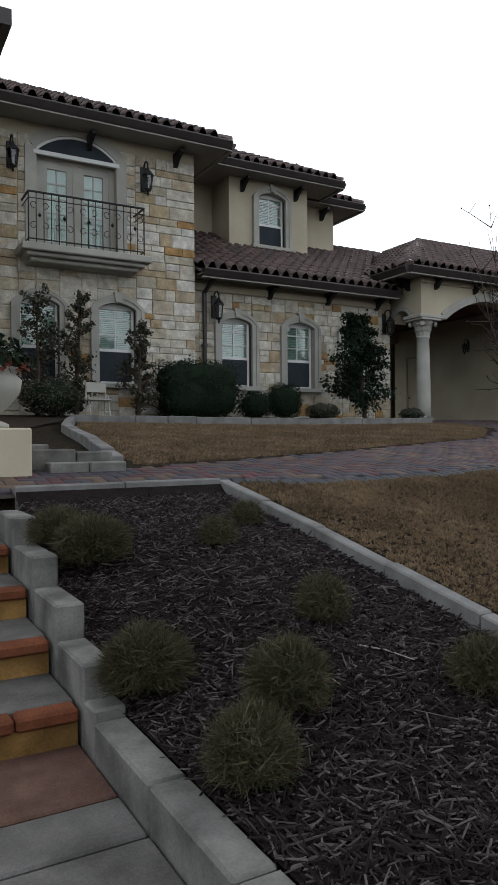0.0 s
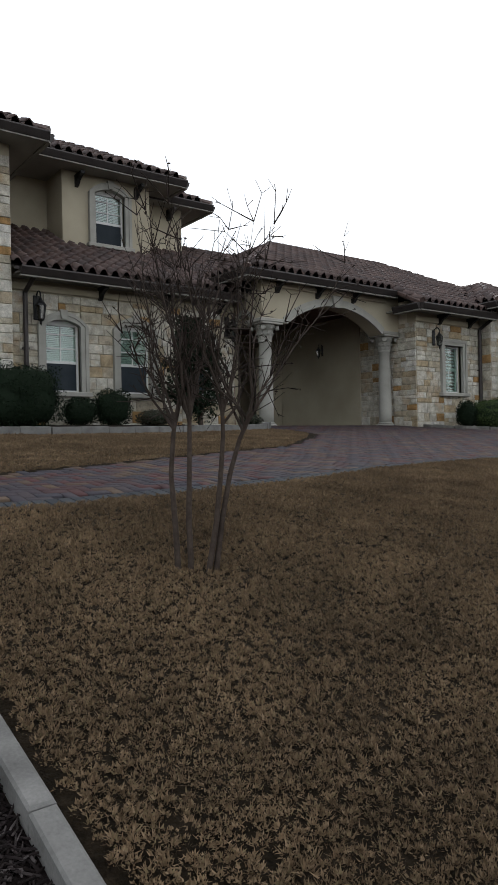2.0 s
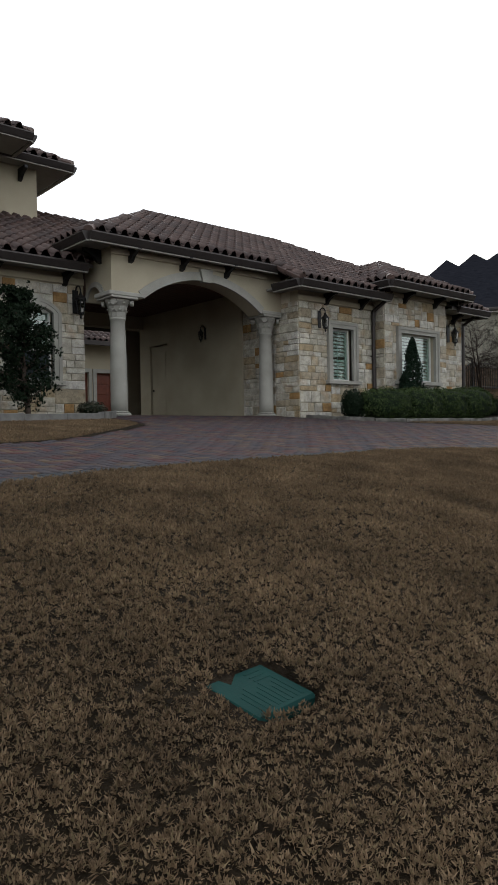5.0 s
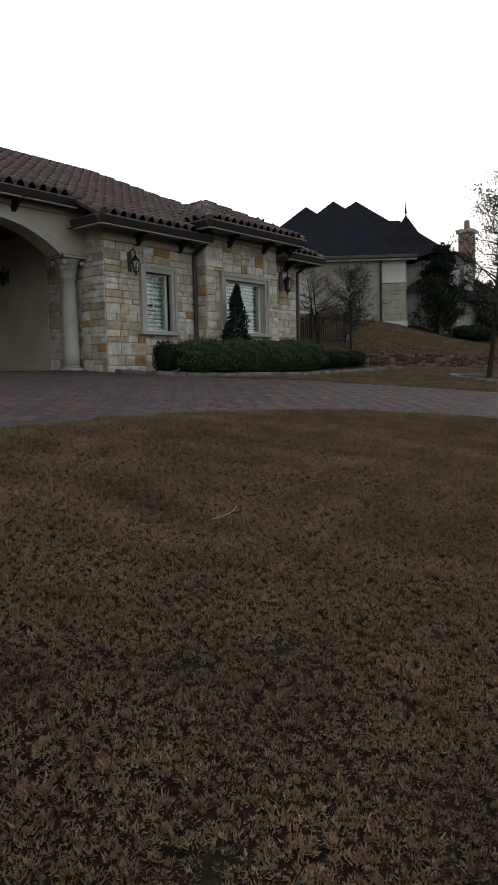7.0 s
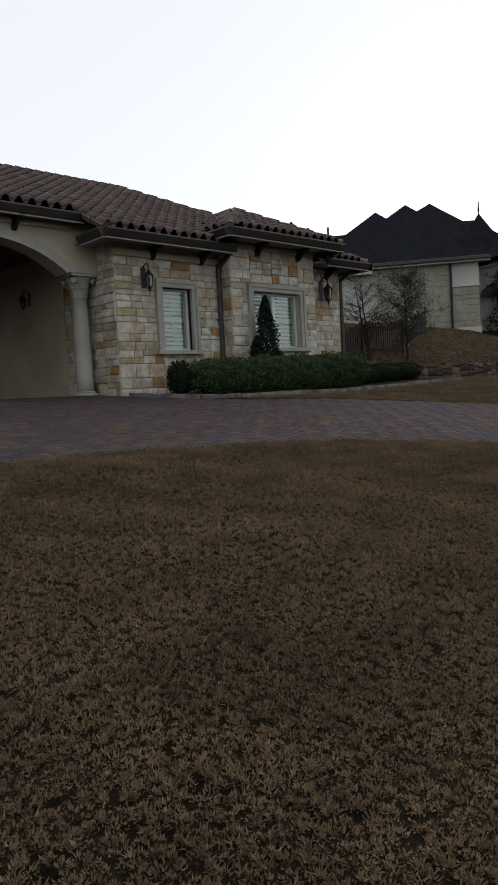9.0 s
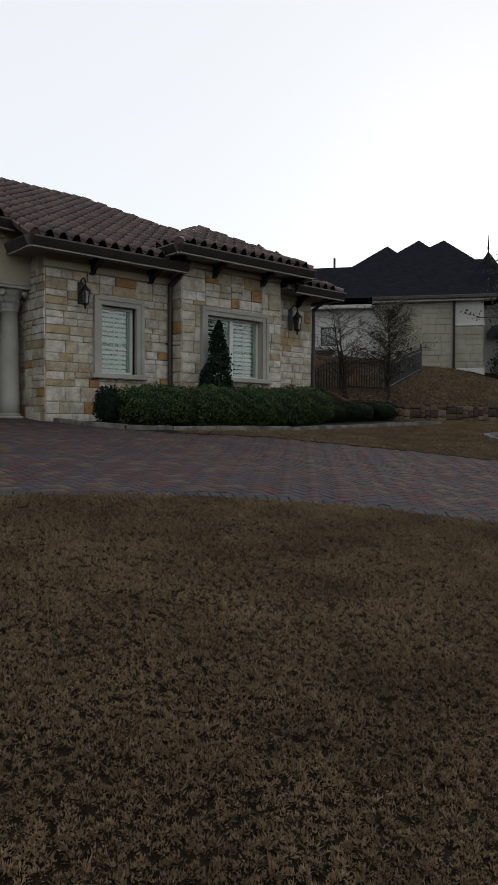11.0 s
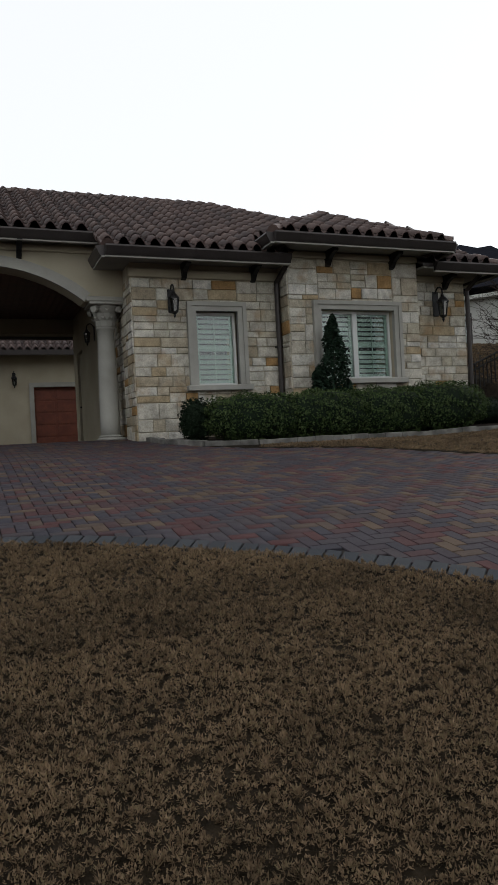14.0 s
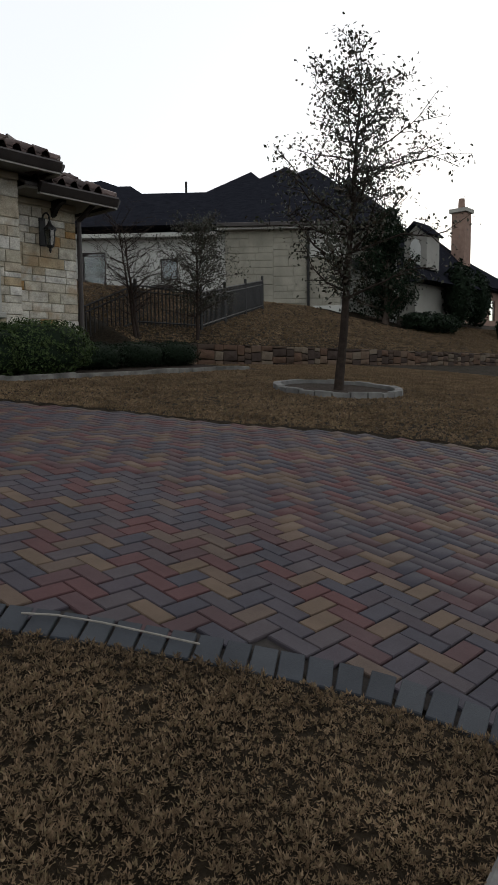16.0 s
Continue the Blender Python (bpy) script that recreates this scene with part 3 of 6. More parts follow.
def tile_unit():
    """One S-shaped clay tile, .27 across and .42 long, lying along +y and up."""
    n, V, F = 8, [], []
    for j, (y, lift) in enumerate(((0.0, .035), (.42, .0))):
        for k in range(n + 1):
            u = k / n
            z = .095 * math.sin(math.pi * u / .62) if u < .62 else -.05 * math.sin(math.pi * (u - .62) / .38)
            V.append(((u - .5) * .29, y, z + lift + .03))
    for k in range(n + 1):
        x, y, z = V[k]
        V.append((x, y + .004, z - .03))
    for k in range(n):
        F.append((k, k + 1, n + 1 + k + 1, n + 1 + k))
        F.append((2 * n + 2 + k, 2 * n + 3 + k, k + 1, k))
    return np.array(V), np.array(F)


TV, TF = tile_unit()


def roof_plane(name, poly, up, eave_mid_z, ref, seed, pieces=False, parent=None, label=""):
    """A pitched plane over the plan outline poly, rising along up from ref, with its tiles."""
    up = Vector((*up, 0)).normalized()
    eave_mid_z = eave_mid_z - .05
    along = Vector((up.y, -up.x, 0))

    def z_at(x, y):
        return eave_mid_z + SL * ((x - ref[0]) * up.x + (y - ref[1]) * up.y)

    pl = part(name, prism(bmesh.new(), [(x, y, z_at(x, y) - .05) for x, y in poly], (0, 0, -.06)), M_GUTTER, parent or house, label)
    c = 1 / math.sqrt(1 + SL * SL)
    pa = [(Vector((x, y, 0)).dot(along), (Vector((x - ref[0], y - ref[1], 0)).dot(up)) / c) for x, y in poly]
    r = np.random.default_rng(seed)
    a0, a1 = min(p[0] for p in pa), max(p[0] for p in pa)
    b0, b1 = min(p[1] for p in pa), max(p[1] for p in pa)
    A, B = np.meshgrid(np.arange(a0 + .1, a1, .27), np.arange(b0 - .02, b1, .36), indexing="ij")
    A, B = A.ravel(), B.ravel()
    keep = inside(pa, A, B + .12) & inside(pa, A, B + .27)
    A, B = A[keep], B[keep]
    rx = np.array(along)
    ry = np.array(up * c + Vector((0, 0, SL * c)))
    rz = np.cross(rx, ry)
    if rz[2] < 0:
        rz = -rz
    org = np.array((ref[0], ref[1], eave_mid_z)) - rx * Vector((ref[0], ref[1], 0)).dot(along)
    P = org + A[:, None] * rx + B[:, None] * ry + r.normal(0, .002, (len(A), 1)) * rz
    if pieces:
        for k in range(min(len(P), 300)):
            ob = new("roof_tile", TILE_MESH)
            place(ob, pl)
            rot = Matrix((rx, ry, rz)).transposed()
            ob.matrix_basis = Matrix.LocRotScale(P[k], rot.to_euler(), None)
        P = P[300:]
    if len(P):
        V = P[:, None] + TV[None, :, 0:1] * rx + TV[None, :, 1:2] * ry + TV[None, :, 2:3] * rz
        F = (TF[None] + (np.arange(len(P)) * len(TV))[:, None, None]).reshape(-1, 4)
        tagged(raw("roof_tiles", V.reshape(-1, 3), F, M_TILE, pl, smooth=True), "weathered red-brown barrel tiles", kind="stuff")
    return pl


me = bpy.data.meshes.new("roof_tile")
me.from_pydata(TV.tolist(), [], TF.tolist())
me.materials.append(M_TILE_OB)
me.shade_smooth()
TILE_MESH = me


def ridge(a, b, parent):
    """A run of half-round ridge tiles from a to b."""
    a, b = Vector(a) - Vector((0, 0, .12)), Vector(b) - Vector((0, 0, .12))
    n = max(1, int((b - a).length / .36))
    bm = bmesh.new()
    for k in range(n):
        p, q = a.lerp(b, k / n), a.lerp(b, (k + 1.08) / n)
        rod(bm, p, q, .115, .095, 9)
    part("ridge_tiles", bm, M_TILE, parent, "rounded clay ridge tiles")


def gutter(a, b, z, drop=.17):
    """A box gutter with a fascia behind it along an eave from a to b (plan)."""
    a, b = Vector((*a, z - .06)), Vector((*b, z - .06))
    d = (b - a).normalized()
    n = Vector((d.y, -d.x, 0))
    prof = [(0, 0), (.13, .0), (.14, -.03), (.09, -drop * .8), (.07, -drop), (0, -drop)]
    part("gutter", prism(bmesh.new(), [a + n * u + Vector((0, 0, v)) for u, v in prof], b - a), M_GUTTER, house, "dark bronze metal gutter")
    edge = [(-.03, -drop + .004), (.055, -drop + .004), (.055, -drop - .03), (-.03, -drop - .03)]
    part("drip_board", prism(bmesh.new(), [a + n * u + Vector((0, 0, v)) for u, v in edge], b - a), M_SOFFIT, house, "pale board under the gutter")


def soffit(poly, z):
    part("soffit", prism(bmesh.new(), [(x, y, z) for x, y in poly], (0, 0, .05)), M_SOFFIT, house, "painted eave soffit")


ZE = 5.42
r1 = roof_plane("roof_main", [(16.89, 12.2), (20.36, 12.2), (20.36, 13.3), (23.25, 13.3), (23.25, 12.2), (25.2, 12.2), (20.4, 17.1), (15.77, 17.1), (11.77, 13.1), (16.89, 13.1)], (0, 1), ZE, (16.89, 12.2), 1, True, label="long hipped clay tile roof slope")
r2 = roof_plane("roof_carport_hip", [(11.77, 13.1), (15.77, 17.1), (15.77, 18.8), (11.77, 14.83)], (1, 0), ZE + SL * .9, (11.77, 13.1), 2)
roof_plane("roof_east_hip", [(25.2, 12.2), (25.2, 22), (20.4, 17.1)], (-1, 0), ZE, (25.2, 12.2), 3)
roof_plane("roof_back", [(11.77, 22), (25.2, 22), (20.4, 17.1), (15.77, 17.1)], (0, -1), ZE, (20, 22), 4)
r3 = roof_plane("roof_bay", [(19.83, 11.8), (23.67, 11.8), (21.75, 13.72)], (0, 1), 5.70, (19.83, 11.8), 5)
roof_plane("roof_bay_west", [(19.83, 11.8), (21.75, 13.72), (21.75, 14.7), (19.83, 12.78)], (1, 0), 5.70, (19.83, 11.8), 6)
roof_plane("roof_bay_east", [(23.67, 11.8), (23.67, 12.78), (21.75, 14.7), (21.75, 13.72)], (-1, 0), 5.70, (23.67, 11.8), 7)
r4 = roof_plane("roof_link", [(6.6, 14.0), (12.35, 14.0), (12.35, 15.3), (15.3, 18.4), (6.6, 18.4)], (0, 1), 5.45, (6.6, 14.0), 8, True, label="low clay tile roof slope over the link")
r5 = roof_plane("roof_tower", [(-4.6, 13.6), (7.2, 13.6), (3.2, 17.6), (-4.6, 17.6)], (0, 1), 8.12, (7.2, 13.6), 9)
roof_plane("roof_tower_hip", [(7.2, 13.6), (7.2, 21.6), (3.2, 17.6)], (-1, 0), 8.12, (7.2, 13.6), 10)
roof_plane("roof_tower_back", [(-4.6, 22.4), (7.2, 22.4), (3.2, 17.6), (-4.6, 17.6)], (0, -1), 7.6, (7.2, 22.4), 11)
r6 = roof_plane("roof_upper", [(6.9, 15.85), (11.85, 15.85), (9.8, 17.9), (6.9, 17.9)], (0, 1), 8.76, (11.85, 15.85), 12)
roof_plane("roof_upper_hip", [(11.85, 15.85), (11.85, 19.95), (9.8, 17.9)], (-1, 0), 8.76, (11.85, 15.85), 13)
r7 = roof_plane("roof_upper_end", [(11.0, 17.0), (13.45, 17.0), (11.45, 19.0), (11.0, 19.0)], (0, 1), 8.72, (13.45, 17.0), 14)
roof_plane("roof_upper_end_hip", [(13.45, 17.0), (13.45, 21), (11.45, 19)], (-1, 0), 8.72, (13.45, 17.0), 15)
zr = ZE + SL * 4.9 + .06
ridge((15.77, 17.1, zr), (20.4, 17.1, zr), r1)
ridge((11.77, 13.1, ZE + SL * .9 + .05), (15.77, 17.1, zr), r1)
ridge((25.2, 12.2, ZE + .05), (20.4, 17.1, zr), r1)
ridge((19.83, 11.8, 5.76), (21.75, 13.72, 5.76 + SL * 1.92), r3)
ridge((23.67, 11.8, 5.76), (21.75, 13.72, 5.76 + SL * 1.92), r3)
ridge((21.75, 13.72, 5.76 + SL * 1.92), (21.75, 14.7, 5.76 + SL * 1.92), r3)
ridge((16.95, 12.2, ZE + .06), (16.95, 13.1, ZE + SL * .9 + .06), r1)
ridge((7.2, 13.6, 8.18), (3.2, 17.6, 8.18 + SL * 4), r5)
ridge((11.85, 15.85, 8.82), (9.8, 17.9, 8.82 + SL * 2.05), r6)
ridge((13.45, 17.0, 8.78), (11.45, 19.0, 8.78 + SL * 2), r7)
for a, b, z in (((16.89, 12.2), (20.3, 12.2), 5.4), ((19.83, 11.8), (23.67, 11.8), 5.68), ((23.5, 12.2), (25.2, 12.2), 5.4), ((11.77, 13.1), (16.95, 13.1), 5.86), ((11.77, 14.85), (11.77, 13.1), 5.86), ((6.7, 14.0), (12.2, 14.0), 5.42),
                ((-4.6, 13.6), (7.2, 13.6), 8.09), ((7.0, 15.85), (11.85, 15.85), 8.73), ((11.0, 17.0), (13.45, 17.0), 8.69), ((19.83, 12.8), (19.83, 11.8), 5.68), ((16.89, 13.1), (16.89, 12.2), 5.4), ((7.2, 13.6), (7.2, 18), 8.09), ((13.45, 17), (13.45, 20), 8.69), ((11.85, 15.85), (11.85, 17.5), 8.73), ((25.2, 12.2), (25.2, 20), 5.4), ((23.67, 11.8), (23.67, 12.8), 5.68)):
    gutter(a, b, z)
soffit([(16.93, 12.24), (20.36, 12.24), (20.36, 12.85), (17.45, 12.85), (17.45, 13.46), (16.93, 13.46)], 5.24)
soffit([(19.87, 11.84), (23.63, 11.84), (23.63, 12.86), (23.25, 12.86), (23.25, 12.45), (20.36, 12.45), (20.36, 12.85), (19.87, 12.85)], 5.5)
soffit([(23.64, 12.24), (25.16, 12.24), (25.16, 20), (24.74, 20), (24.74, 12.88), (23.3, 12.88), (23.3, 12.24)], 5.23)
soffit([(11.81, 13.14), (16.9, 13.14), (16.9, 13.46), (12.48, 13.46), (12.48, 14.6), (11.81, 14.6)], 5.68)
soffit([(6.7, 14.04), (12.2, 14.04), (12.2, 14.6), (6.7, 14.6)], 5.24)
soffit([(-4.5, 13.64), (7.16, 13.64), (7.16, 18), (6.6, 18), (6.6, 14.2), (-4.5, 14.2)], 7.86)
soffit([(6.9, 15.9), (11.8, 15.9), (11.8, 17.4), (11.05, 17.4), (11.05, 16.4), (8.62, 16.4), (8.62, 17.4), (6.9, 17.4)], 8.50)
soffit([(11.06, 17.04), (13.4, 17.04), (13.4, 20), (12.65, 20), (12.65, 17.4), (11.06, 17.4)], 8.46)


def trim_run(x0, x1, y, z, h=.16, d=.06):
    part("cornice", bx(x0, x1, y - d, y, z, z + h, bevel=.015), M_STUCCO, house)


trim_run(17.4, 20.36, 12.85, 4.98)
trim_run(20.36, 23.25, 12.45, 5.36, .12)
trim_run(23.25, 24.74, 12.88, 5.1, .12)
trim_run(6.6, 12.42, 14.6, 5.0)
trim_run(12.44, 16.9, 13.46, 5.52, .12)


def bracket(x, y, z, sx=0, sy=-1):
    """A scrolled iron bracket under the eave."""
    bm = bmesh.new()
    prof = [(0, 0), (.42, 0), (.42, -.07), (.3, -.1), (.17, -.17), (.09, -.27), (0, -.3)]
    w = Vector((sy, -sx, 0)) * .045
    prism(bm, [Vector((x, y, z)) + Vector((sx * u, sy * u, v)) - w for u, v in prof], w * 2)
    part("eave_bracket", bm, M_IRON, house, "dark scrolled eave bracket")


for x, y, z in ((18.43, 12.85, 5.24), (19.8, 12.85, 5.24), (21.21, 12.45, 5.5), (22.64, 12.45, 5.5), (24.22, 12.88, 5.23), (12.95, 13.46, 5.68), (14.3, 13.46, 5.68), (15.6, 13.46, 5.68), (8.72, 14.6, 5.24), (10.4, 14.6, 5.24), (11.95, 14.6, 5.24), (4.25, 14.2, 7.78), (6.15, 14.2, 7.78), (2.2, 14.2, 7.78), (9.0, 16.4, 8.42), (10.65, 16.4, 8.42), (12.2, 17.4, 8.38), (7.5, 17.4, 8.42)):
    bracket(x, y, z)
bracket(12.48, 13.9, 5.68, -1, 0)
for (x, y, zt, zb) in ((20.27, 12.76, 5.2, 2.0), (6.98, 14.5, 5.2, 2.05), (24.8, 12.84, 5.2, 2.1)):
    bm = rod(bmesh.new(), (x, y, zt - .25), (x, y, zb), .05, .05, 10)
    rod(bm, (x, y, zt - .25), (x + .05, y - .4, zt), .05, .05, 10)
    part("downpipe", bm, M_GUTTER, house, "dark metal downpipe")
    for zz in (zb + .5, zb + 1.7):
        part("pipe_strap", bx(x - .07, x + .07, y - .02, y + .1, zz, zz + .03), M_GUTTER, house)


# ---- windows ----
def window(x0, x1, z0, z1, y, style, arched, label):
    """A window in the wall face at y: cast stone surround, frame, panes and what hangs behind them."""
    t = .17
    rise = .13 if arched else 0
    if arched:
        inner = arch_points(x0, x1, z1 - rise, rise, 10)
        outer = arch_points(x0 - t, x1 + t, z1 - rise, rise + t, 10)
    else:
        inner, outer = [(x0, z1), (x1, z1)], [(x0 - t, z1 + t), (x1 + t, z1 + t)]
    bm = bmesh.new()
    ii = [(x0, z0)] + inner + [(x1, z0)]
    oo = [(x0 - t, z0)] + outer + [(x1 + t, z0)]
    for a, b, c, d in zip(ii, ii[1:], oo, oo[1:]):
        prism(bm, [(a[0], y - .09, a[1]), (b[0], y - .09, b[1]), (d[0], y - .09, d[1]), (c[0], y - .09, c[1])], (0, .16, 0))
    w = part("window", bm, M_CAST, house, label)
    bm = bmesh.new()
    rim = [(x0 - t * .55, z0)] + (arch_points(x0 - t * .55, x1 + t * .55, z1 - rise, rise + t * .55, 10) if arched else [(x0 - t * .55, z1 + t * .55), (x1 + t * .55, z1 + t * .55)]) + [(x1 + t * .55, z0)]
    for a, b, c, d in zip(oo, oo[1:], rim, rim[1:]):
        prism(bm, [(a[0], y - .115, a[1]), (b[0], y - .115, b[1]), (d[0], y - .115, d[1]), (c[0], y - .115, c[1])], (0, .024, 0))
    part("outer_moulding", bm, M_CAST, w)
    part("sill", bx(x0 - t - .06, x1 + t + .06, y - .16, y + .2, z0 - .1, z0, bevel=.012), M_CAST, w, "projecting cast stone sill")
    if arched:
        cx = (x0 + x1) / 2
        part("keystone", prism(bmesh.new(), [(cx - .06, y - .14, z1 + .01), (cx + .06, y - .14, z1 + .01), (cx + .09, y - .14, z1 + .21), (cx - .09, y - .14, z1 + .21)], (0, .1, 0)), M_CAST, w)
    f = .05
    yf = y + .1
    bm = bmesh.new()
    box(bm, x0, x0 + f, yf, yf + .07, z0, z1), box(bm, x1 - f, x1, yf, yf + .07, z0, z1)
    box(bm, x0 + f, x1 - f, yf, yf + .07, z0, z0 + f), box(bm, x0 + f, x1 - f, yf, yf + .07, z1 - f - rise * .5, z1)
    zm = z0 + (z1 - z0) * .42
    if style == "hung":
        box(bm, x0 + f, x1 - f, yf - .01, yf + .06, zm - .03, zm + .03)
    mids = []
    if style == "double":
        cx = (x0 + x1) / 2
        box(bm, cx - .05, cx + .05, yf - .01, yf + .07, z0 + f, z1 - f)
        mids = [(x0 + f, cx - .05), (cx + .05, x1 - f)]
    else:
        mids = [(x0 + f, x1 - f)]
    part("frame", bm, M_FRAME, w, "white window frame")
    for a, b in mids:
        g = part("pane", bx(a, b, yf + .03, yf + .036, z0 + f, z1 - f * .5), M_GLASS, w)
        g.visible_shadow = False
    yb = yf + .05
    if style == "hung":
        s = part("insect_screen", bx(x0 + f, x1 - f, yf + .005, yf + .012, z0 + f, zm - .03), M_SCREEN, w, "dark mesh screen")
        bm = bmesh.new()
        for k in range(1, 3):
            zz = zm + (z1 - zm) * k / 3
            box(bm, x0 + f, x1 - f, yf + .015, yf + .028, zz - .012, zz + .012)
        cx = (x0 + x1) / 2
        box(bm, cx - .012, cx + .012, yf + .014, yf + .027, zm + .03, z1 - f)
        part("muntin", bm, M_FRAME, w)
        z = z0 + .06
        bm = bmesh.new()
        while z < z1 - .05:
            prism(bm, [(x0 + f, yb, z), (x1 - f, yb, z), (x1 - f, yb + .03, z + .036), (x0 + f, yb + .03, z + .036)], (0, 0, .004))
            z += .04
        tagged(part("blind_slats", bm, M_SHUTTER, w, "closed white blind"), kind="stuff")
    else:
        for a, b in mids:
            bm = bmesh.new()
            box(bm, a, a + .05, yb, yb + .03, z0 + f, z1 - f), box(bm, b - .05, b, yb, yb + .03, z0 + f, z1 - f)
            zc = z0 + (z1 - z0) * .5
            box(bm, a + .05, b - .05, yb, yb + .03, zc - .03, zc + .03)
            part("shutter_frame", bm, M_SHUTTER, w)
            part("tilt_rod", bx((a + b) / 2 - .008, (a + b) / 2 + .008, yb - .014, yb - .002, z0 + f + .05, z1 - f - .05), M_SHUTTER, w)
            n = 14
            for k in range(n):
                z = z0 + f + .03 + (z1 - z0 - .14) * k / (n - 1)
                if abs(z - zc) < .05:
                    continue
                part("slat", prism(bmesh.new(), [(a + .05, yb, z - .036), (b - .05, yb, z - .036), (b - .05, yb + .05, z + .03), (a + .05, yb + .05, z + .03)], (0, .008, .006)), M_SHUTTER, w)
    # flat dark panel behind the panes; its colour stands in for room shade
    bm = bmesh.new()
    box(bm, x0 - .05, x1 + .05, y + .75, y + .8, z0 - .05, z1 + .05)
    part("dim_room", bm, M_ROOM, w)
    return w


window(*W1, 12.85, "single", False, "shuttered window in a cast stone surround")
window(*W2, 12.45, "double", False, "wide shuttered window in a cast stone surround")
for o in (W3, W4, W5):
    window(*o, 14.6, "hung", True, "arched sash window with white blind")
for o in (WA, WB):
    window(*o, 14.2, "hung", True, "tall arched sash window with white blind")
window(*UW, 16.4, "hung", True, "upper arched sash window with white blind")

# balcony with french doors and fanlight
x0, x1, z0, z1 = FD
fan = arch_points(x0, x1, z1, .36, 14)
fw = part("balcony_door", wall_x(x0, x1, 14.3, z0, z1, [(x0 + .12, (x0 + x1) / 2 - .06, z0 + .1, z1 - .12), ((x0 + x1) / 2 + .06, x1 - .12, z0 + .1, z1 - .12)], .08), M_CAST, house, "pair of grey glazed french doors")
for a, b in ((x0 + .12, (x0 + x1) / 2 - .06), ((x0 + x1) / 2 + .06, x1 - .12)):
    part("door_leaf", wall_x(a, b, 14.31, z0 + .1, z1 - .12, [(a + .12, b - .12, z0 + .25, z1 - .25)], .05), M_CAST, fw)
    g = part("pane", bx(a + .12, b - .12, 14.33, 14.336, z0 + .25, z1 - .25), M_GLASS, fw)
    g.visible_shadow = False
    bm = bmesh.new()
    for k in range(1, 5):
        zz = z0 + .25 + (z1 - z0 - .5) * k / 5
        box(bm, a + .12, b - .12, 14.315, 14.33, zz - .012, zz + .012)
    box(bm, (a + b) / 2 - .012, (a + b) / 2 + .012, 14.314, 14.329, z0 + .25, z1 - .25)
    part("muntin", bm, M_CAST, fw)
    part("curtain", bx(a + .1, b - .1, 14.4, 14.42, z0 + .2, z1 - .2), M_SHUTTER, fw, "sheer white curtain")
fp = part("fanlight", prism(bmesh.new(), [(p[0], 14.16, p[1]) for p in fan], (0, .02, 0)), M_SCREEN, fw, "dark arched fanlight")
bm = band(fan, 14.19, .07, .05, 0)
box(bm, x0 - .06, x1 + .06, 14.12, 14.19, z1 - .06, z1 + .02)
part("fanlight_frame", bm, M_FRAME, fw)
part("door_surround", wall_x(x0 - .22, x1 + .22, 14.13, z0, z1 + .1, [(x0, x1, z0, z1 + .1)], .07), M_CAST, fw)
part("surround_arch", band(arch_points(x0 - .02, x1 + .02, z1 + .06, .36, 14), 14.2, .22, .06, 0), M_CAST, fw)
bal = part("balcony", bx(2.78, 5.34, 13.5, 14.2, 5.2, 5.34, bevel=.02), M_CAST, house, "shallow cast stone balcony slab")
part("balcony_moulding", bx(2.88, 5.24, 13.6, 14.2, 5.12, 5.2, bevel=.02), M_CAST, bal)
part("balcony_moulding", bx(2.98, 5.14, 13.72, 14.2, 5.04, 5.12, bevel=.02), M_CAST, bal)
bm = bmesh.new()
ra = [(2.92, 14.16), (2.92, 13.58), (5.2, 13.58), (5.2, 14.16)]
for (xa, ya), (xb, yb) in zip(ra, ra[1:]):
    for zz, rr in ((6.3, .022), (6.18, .01), (5.42, .014)):
        rod(bm, (xa, ya, zz), (xb, yb, zz), rr, rr, 6)
part("rail_bar", bm, M_IRON, bal)
for k in range(17):
    x = 2.92 + 2.28 * k / 16
    part("baluster", rod(bmesh.new(), (x, 13.58, 5.34), (x, 13.58, 6.3), .009 if k % 4 else .014, None, 6), M_IRON, bal)
for k in range(5):
    x = 3.12 + k * .47
    bm = bmesh.new()
    for s in (-1, 1):
        for sgn in (-1, 1):
            prev = None
            for j in range(13):
                a = j / 12 * 1.6 * math.pi
                r_ = .03 + .055 * j / 12
                p = Vector((x + sgn * (.1 - r_ * math.cos(a)), 13.56, 5.86 + s * (.2 + r_ * math.sin(a) * .9)))
                if prev:
                    rod(bm, prev, p, .007, None, 5)
                prev = p
    lathe(bm, [(.01, -.04), (.035, 0), (.01, .04)], (x, 13.55, 5.86), 8)
    part("scroll", bm, M_IRON, bal)

